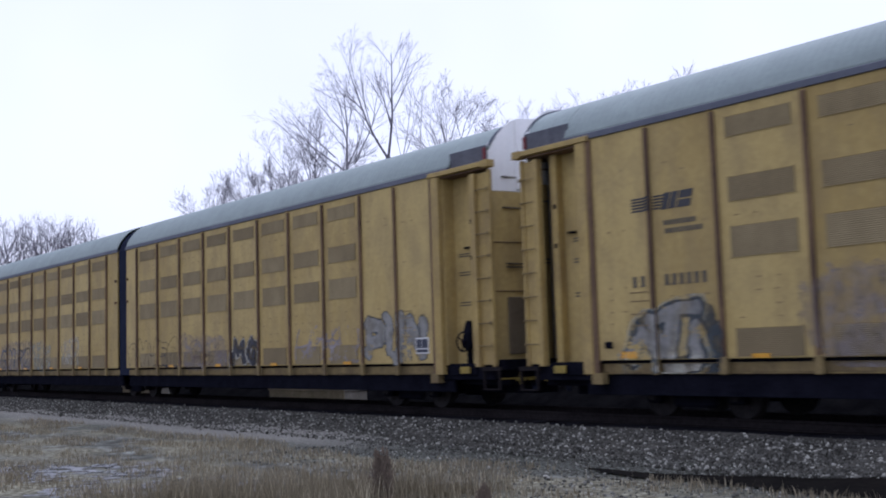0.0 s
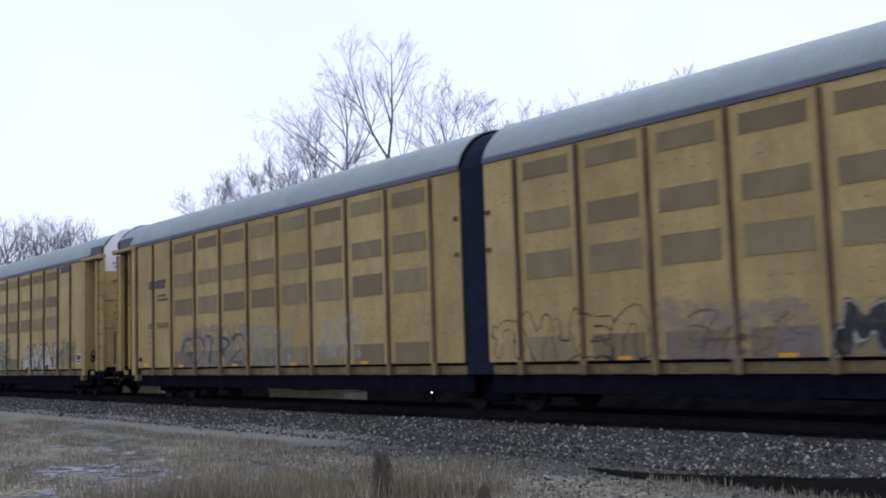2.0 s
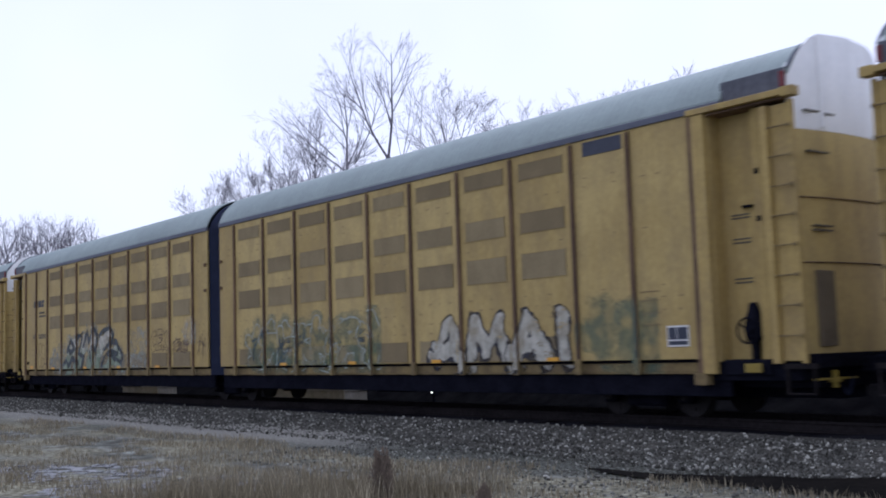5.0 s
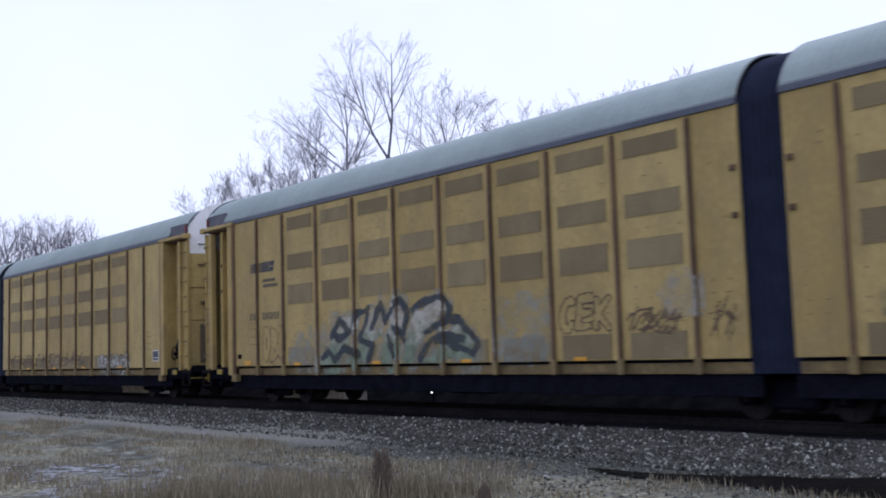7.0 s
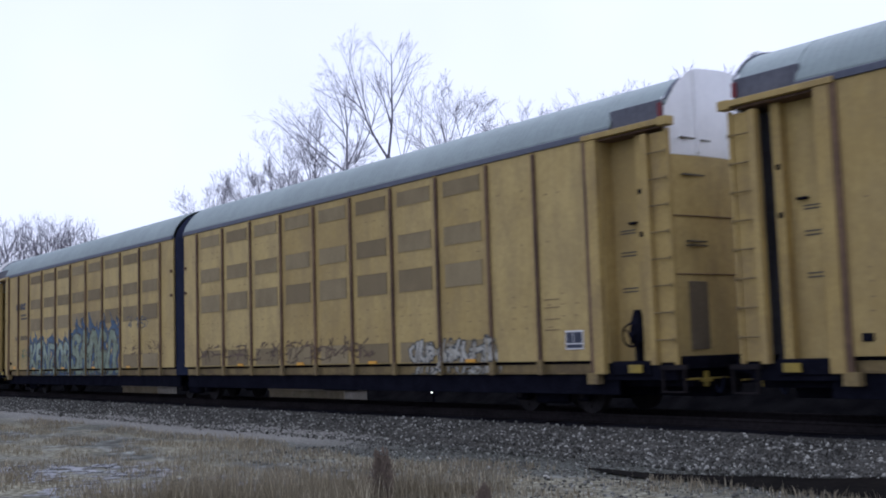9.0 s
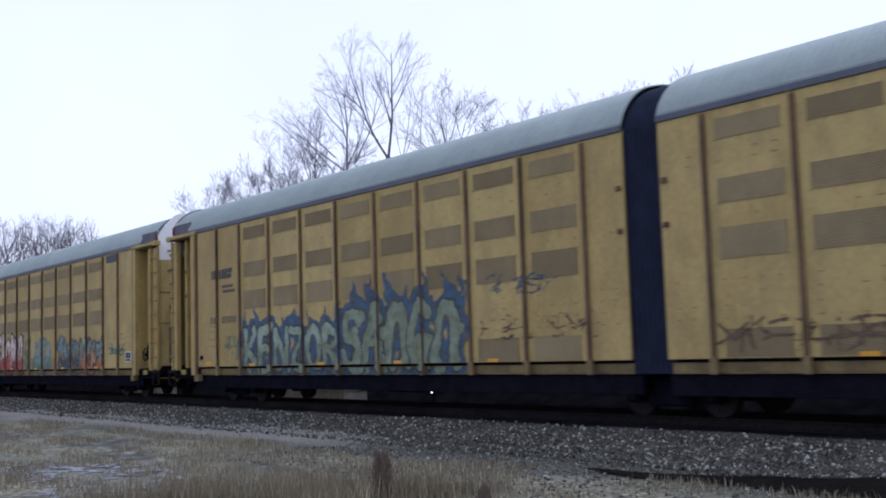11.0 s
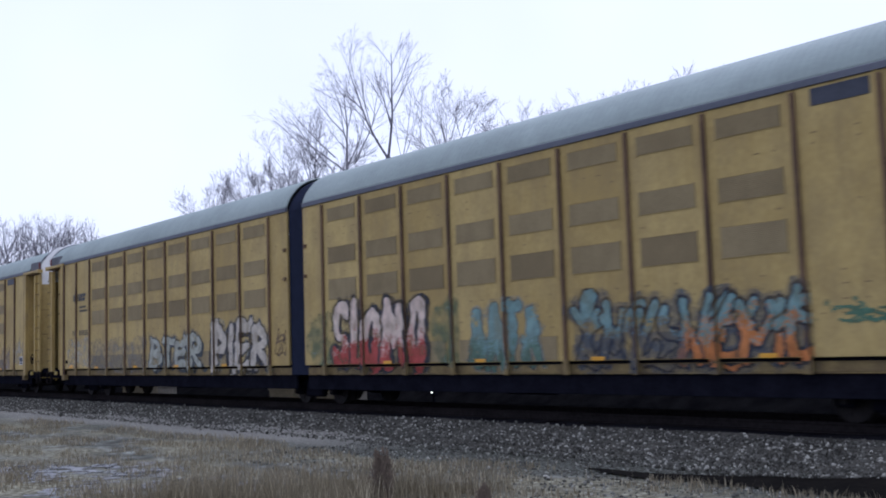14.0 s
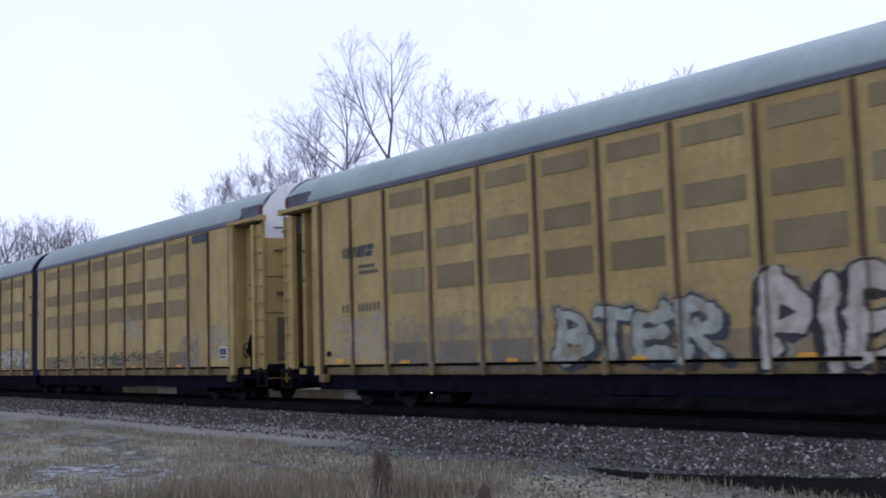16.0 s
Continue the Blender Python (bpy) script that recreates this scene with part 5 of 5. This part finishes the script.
def tree(x, y, label, top, limbs, trunk, seed, depth=4, spread=0.64, up=0.06, fine=0.0085):
    """A bare tree: limbs are (start height, way, length, radius) on an upright trunk (height, radius)."""
    rng = random.Random(seed)
    z = height(x, y) - 0.1
    holder = tagged(new("bare_tree"), label, "tree", "bare trees beyond the track")
    holder.location = (x, y, z)
    verts, faces = [], []
    n, sides = 8, 9
    lean = (rng.uniform(-0.02, 0.02), rng.uniform(-0.02, 0.02))
    for k in range(n + 1):
        h = trunk[0] * k / n
        r = trunk[1] * (1.0 - 0.5 * k / n) * (1.35 if k == 0 else 1.0)
        for j in range(sides):
            a = 2 * math.pi * j / sides
            verts.append((lean[0] * h + math.cos(a) * r, lean[1] * h + math.sin(a) * r, h))
    for k in range(n):
        for j in range(sides):
            a, b = k * sides + j, k * sides + (j + 1) % sides
            faces.append((a, b, b + sides, a + sides))
    t = new("trunk", mesh_from("trunk", verts, faces, BARK, True))
    t.parent = holder
    verts, faces = [], []
    for h, way, length, r in limbs:
        grow(verts, faces, (lean[0] * h, lean[1] * h, h), way, length, r, depth, rng, up, spread, fine)
    low, peak = min(h for h, *rest in limbs), max(v[2] for v in verts)
    k = (top - z - low) / (peak - low)
    verts = [(a, b, low + (c - low) * k) for a, b, c in verts]
    c = new("crown", mesh_from("crown", verts, faces, BARK))
    c.parent = holder


ACROSS = Vector((0.619, 0.785, 0.0))      # the way in which the big stems spread


def stem_tree(x, y, label, fork, top, wide, stems, trunk_r, seed, spread=0.6, fine=0.0065):
    """A bare tree whose trunk forks: stems are (offset, height over the fork, lean, bend, length, radius, depth)."""
    rng = random.Random(seed)
    z = height(x, y) - 0.1
    holder = tagged(new("bare_tree"), label, "tree", "bare trees beyond the track")
    holder.location = (x, y, z)
    verts, faces = [], []
    n, sides, up = 8, 9, fork - z
    for k in range(n + 1):
        r = trunk_r * (1.0 - 0.35 * k / n) * (1.35 if k == 0 else 1.0)
        for j in range(sides):
            a = 2 * math.pi * j / sides
            verts.append((math.cos(a) * r, math.sin(a) * r, up * 1.01 * k / n))
    faces = [(k * sides + j, k * sides + (j + 1) % sides, k * sides + sides + (j + 1) % sides, k * sides + sides + j) for k in range(n) for j in range(sides)]
    new("trunk", mesh_from("trunk", verts, faces, BARK, True)).parent = holder
    verts, faces = [], []
    for off, h, lean, bend, length, r, depth in stems:
        start = ACROSS * off + Vector((0, 0, up + h))
        way = ACROSS * lean + Vector((rng.gauss(0, 0.08), rng.gauss(0, 0.08), 1.0))
        grow(verts, faces, start, way, length, r, depth, rng, 0.02, spread, fine, 0.05, ACROSS * bend, 0.7)
    peak = max(v[2] for v in verts)
    k = (top - z - up) / (peak - up)
    verts = [(a * wide, b * wide, up + (c - up) * k) for a, b, c in verts]
    new("crown", mesh_from("crown", verts, faces, BARK)).parent = holder


def limbs_of(rng, n, h0, h1, length, r, splay):
    out = []
    for k in range(n):
        a = 2.399 * k + rng.uniform(-0.4, 0.4)
        f = k / max(n - 1, 1)
        s = splay * (1.15 - 0.6 * f)
        out.append((h0 + (h1 - h0) * f, (math.cos(a) * s, math.sin(a) * s, 1.0), length * (1.0 - 0.25 * f), r))
    return out


# the big trees: one forks into two tall stems, the next spreads to one side
stem_tree(-56.2, 40.0, "tall bare winter tree forking into two stems", 14.3, 23.5, 0.80,
          [(0.0, 0.0, 0.20, -0.035, 8.4, 0.115, 4), (0.0, 0.0, -0.58, 0.035, 8.0, 0.10, 4), (0.45, 3.6, 0.50, -0.03, 4.6, 0.05, 3), (-0.75, 1.4, -1.15, 0.10, 3.4, 0.045, 3),
           (0.40, 2.6, -0.35, 0.0, 3.6, 0.04, 2), (-1.5, 3.8, -0.75, 0.05, 2.6, 0.035, 2), (-1.2, 2.8, 0.25, 0.0, 3.2, 0.035, 2), (0.3, 4.4, -0.3, 0.05, 2.8, 0.03, 2)], 0.26, 11, fine=0.006)
r_ = random.Random(21)
stem_tree(-61.4, 40.2, "bare winter tree with a fine spreading crown", 14.2, 21.6, 1.12,
          [(0.0, 0.0, 0.03, -0.03, 7.0, 0.075, 4), (0.0, 0.0, -1.15, 0.03, 4.9, 0.06, 3), (-0.7, 1.3, -0.80, 0.0, 4.6, 0.05, 3), (-0.1, 3.4, -0.75, 0.05, 3.6, 0.04, 3),
           (0.0, 0.6, 0.6, -0.10, 4.6, 0.05, 3), (-0.9, 0.2, -0.35, 0.0, 5.4, 0.045, 3), (-2.2, 1.2, -0.3, 0.0, 4.0, 0.03, 3), (0.6, 0.9, 0.25, 0.0, 5.4, 0.05, 3), (-1.6, 0.6, -0.5, 0.0, 5.2, 0.045, 3)], 0.2, 7, fine=0.006)
stem_tree(-54.9, 40.2, "bare tree of crossing slender stems", 14.0, 20.3, 0.50,
          [(0.0, 0.0, 0.50, -0.06, 5.6, 0.055, 3), (0.0, 0.0, -0.25, 0.02, 3.4, 0.04, 2), (2.2, 0.0, 0.05, -0.01, 4.6, 0.045, 2), (0.3, 0.3, 0.85, -0.05, 4.2, 0.045, 2)], 0.16, 13)
tree(-68.5, 42.0, "low bare tree sweeping to one side", 19.8, limbs_of(r_, 6, 8.0, 11.5, 6.0, 0.09, 0.9), (11.5, 0.22), 9)
tree(-77.0, 42.0, "low bare winter tree with a thin crown", 18.8, limbs_of(r_, 7, 7.5, 11.0, 5.4, 0.065, 1.0), (11.0, 0.2), 12)
tree(-86.0, 43.0, "small bare tree among brush", 18.2, limbs_of(r_, 6, 7.5, 11.0, 5.0, 0.06, 1.0), (11.0, 0.18), 15)
tree(-48.6, 39.0, "slender bare tree with upright stems", 18.4, [(9.0, (-0.15, 0.1, 1.0), 6.4, 0.08), (9.2, (0.2, 0.1, 1.0), 5.6, 0.07), (8.6, (-0.5, 0.2, 1.0), 5.4, 0.06)], (10.0, 0.2), 18, spread=0.6)
for k, (x, y, top) in enumerate([(-45.6, 40.0, 15.1), (-42.4, 40.0, 15.7), (-40.4, 40.5, 15.0), (-38.6, 40.5, 15.4), (-35.4, 40.0, 14.9), (-31.2, 40.0, 14.9)]):
    tree(x, y, "small bare tree top behind the train", top, limbs_of(r_, 5, 8.5, 11.0, 3.6, 0.05, 0.5), (11.0, 0.16), 22 + k, depth=3, spread=0.6)
for k, (x, y, top) in enumerate([(-143, 41, 22.0), (-135, 43, 20.4), (-127, 42, 19.8), (-119.5, 42, 18.6), (-111, 42, 15.0), (-151, 42, 22.0)]):
    tree(x, y, "far bare winter tree in a row", top, limbs_of(r_, 8, top * 0.35, top * 0.6, top * 0.40, 0.12, 0.55), (top * 0.6, 0.24), 40 + k, depth=3, fine=0.015)


def build_brush():
    """A thicket of bare stems along the far side of the line, its shade put into the colour."""
    rng = random.Random(77)
    verts, faces = [], []
    for k in range(5200):
        x = -150 + 165 * rng.random()
        y = 21.0 + 4.5 * rng.random()
        z = height(x, y)
        grow(verts, faces, (x, y, z), (rng.gauss(0, 0.4), rng.gauss(0, 0.4), 1), rng.uniform(0.7, 1.5), 0.04, 1, rng, 0.0, 0.8, 0.016)
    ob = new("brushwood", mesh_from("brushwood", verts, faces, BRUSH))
    tagged(ob, "tangled leafless brushwood beyond the track, shade painted in as near-black", "brushwood", kind="stuff")


build_brush()

for x0, x1 in [(-48.4, -44.4), (-34.5, -29.5)]:
    bm = bmesh.new()
    box(bm, x0, x1, 19.0, 19.9, -0.05, 0.52, 0.03)
    box(bm, x0 - 0.05, x1 + 0.05, 18.97, 19.95, 0.50, 0.58, 0.015)
    tagged(new("concrete_slab", mesh_of("concrete_slab", bm, CONCRETE)), "low pale concrete block beyond the track", "concrete block", "blocks beyond the track")

lamp_post = tagged(new("switch_lamp"), "small dark trackside lamp, lit white", "lamp")
lamp_post.location = (-24.82, 19.06, 0.086)
bm = bmesh.new()
box(bm, -0.03, 0.03, -0.03, 0.03, -0.2, 0.36, 0.006)
box(bm, -0.08, 0.08, -0.06, 0.10, 0.34, 0.54, 0.02)
part("stake", bm, STEEL, lamp_post)
LENS = bpy.data.materials.new("lit_lens")
LENS.use_nodes = True
LENS.node_tree.nodes["Principled BSDF"].inputs["Emission Color"].default_value = (1.0, 0.98, 0.75, 1)
LENS.node_tree.nodes["Principled BSDF"].inputs["Emission Strength"].default_value = 3.0
bm = bmesh.new()
tube(bm, (0, -0.075, 0.44), (0, -0.058, 0.44), 0.024, 14)
part("lens", bm, LENS, lamp_post, "round lit lens")


# ---------------------------------------------------------------- verge: dead grass and weeds
def build_grass():
    rng = random.Random(9)
    verts, faces = [], []

    def blade(x, y, h, w):
        if in_rut(x, y):
            return
        z = height(x, y) - 0.01
        a = rng.random() * 6.283
        lx, ly = rng.gauss(0, 0.22) * h, rng.gauss(0, 0.22) * h
        dx, dy = math.cos(a) * w, math.sin(a) * w
        b = len(verts)
        verts.extend([(x - dx, y - dy, z), (x + dx, y + dy, z), (x + lx * 0.4 + dx * 0.7, y + ly * 0.4 + dy * 0.7, z + h * 0.6), (x + lx * 0.4 - dx * 0.7, y + ly * 0.4 - dy * 0.7, z + h * 0.6),
                      (x + lx, y + ly, z + h)])
        faces.extend([(b, b + 1, b + 2, b + 3), (b + 3, b + 2, b + 4)])

    # the tall stand nearest the lens
    for k in range(5200):
        u, v = rng.random(), rng.random()
        x, y = -13.2 + 2.9 * u + 0.4 * v, 5.6 + 2.1 * u + (v - 0.5) * 2.3
        if noise.noise((x * 0.8, y * 0.8, 1.0)) > -0.18:
            blade(x, y, rng.uniform(0.12, 0.42), rng.uniform(0.003, 0.006))
    # sparse low tufts over the verge
    for k in range(60000):
        x, y = -34 + 30 * rng.random(), 3.5 + 7.2 * rng.random()
        f = noise.noise((x * 0.45, y * 0.9, 5.0)) + 0.4 * noise.noise((x * 1.5, y * 2.2, 2.0))
        if f > -0.06:
            blade(x, y, rng.uniform(0.025, 0.12) * (1 + f), rng.uniform(0.003, 0.008))
    for k in range(240):
        x, y = -12 + 8 * rng.random(), 8 + 2.6 * rng.random()
        if rng.random() < 0.5:
            continue
        blade(x, y, rng.uniform(0.06, 0.26), 0.003)
    tagged(new("dead_grass", mesh_from("dead_grass", verts, faces, STRAW)), "dry straw-coloured dead grass on the verge", "grass", kind="stuff")


build_grass()


def build_weed(x, y, h, seed):
    rng = random.Random(seed)
    plant = tagged(new("dock_weed"), "dead brown dock weed with dense seed heads", "weed", "weeds on the verge")
    plant.location = (x, y, height(x, y) - 0.02)
    for k in range(4):
        bm = bmesh.new()
        lean = Vector((rng.gauss(0, 0.06), rng.gauss(0, 0.06), 1.0)) * h * rng.uniform(0.75, 1.0)
        tube(bm, (0, 0, 0), lean, 0.005, 5, 0.003)
        for j in range(230):
            f = 0.10 + 0.90 * rng.random()
            r = 0.042 * math.sin(math.pi * min(1, (f - 0.02) / 1.0))
            c = lean * f + Vector((rng.gauss(0, r), rng.gauss(0, r), rng.gauss(0, 0.02)))
            bmesh.ops.create_cone(bm, cap_ends=True, segments=4, radius1=rng.uniform(0.006, 0.013), radius2=0.002, depth=0.024, matrix=Matrix.Translation(c))
        tagged(part("seed_stalk", bm, WEED, plant), kind="stuff")


build_weed(-10.50, 7.22, 0.66, 4)
build_weed(-10.36, 7.26, 0.70, 5)
build_weed(-9.4, 7.9, 0.25, 6)


# ---------------------------------------------------------------- the train rolls by
def travel(t):
    return 9.464 * t - 0.00134 * t * t


def motions():
    times = [float(k) for k in range(17)]
    turn_rows = [(k / 30.0, math.degrees(travel(k / 30.0) / 0.36)) for k in range(481)]
    for car, x in zip(cars, CENTRES):
        walk(car, [(t, pose(x + travel(t), AXIS_Y, RAIL)) for t in times])
        for ob in car.children_recursive:
            if ob.name.startswith("wheelset"):
                walk(ob, [(t, pose(ob.location.x, 0, 0.36, 0, a, 0)) for t, a in turn_rows])


motions()
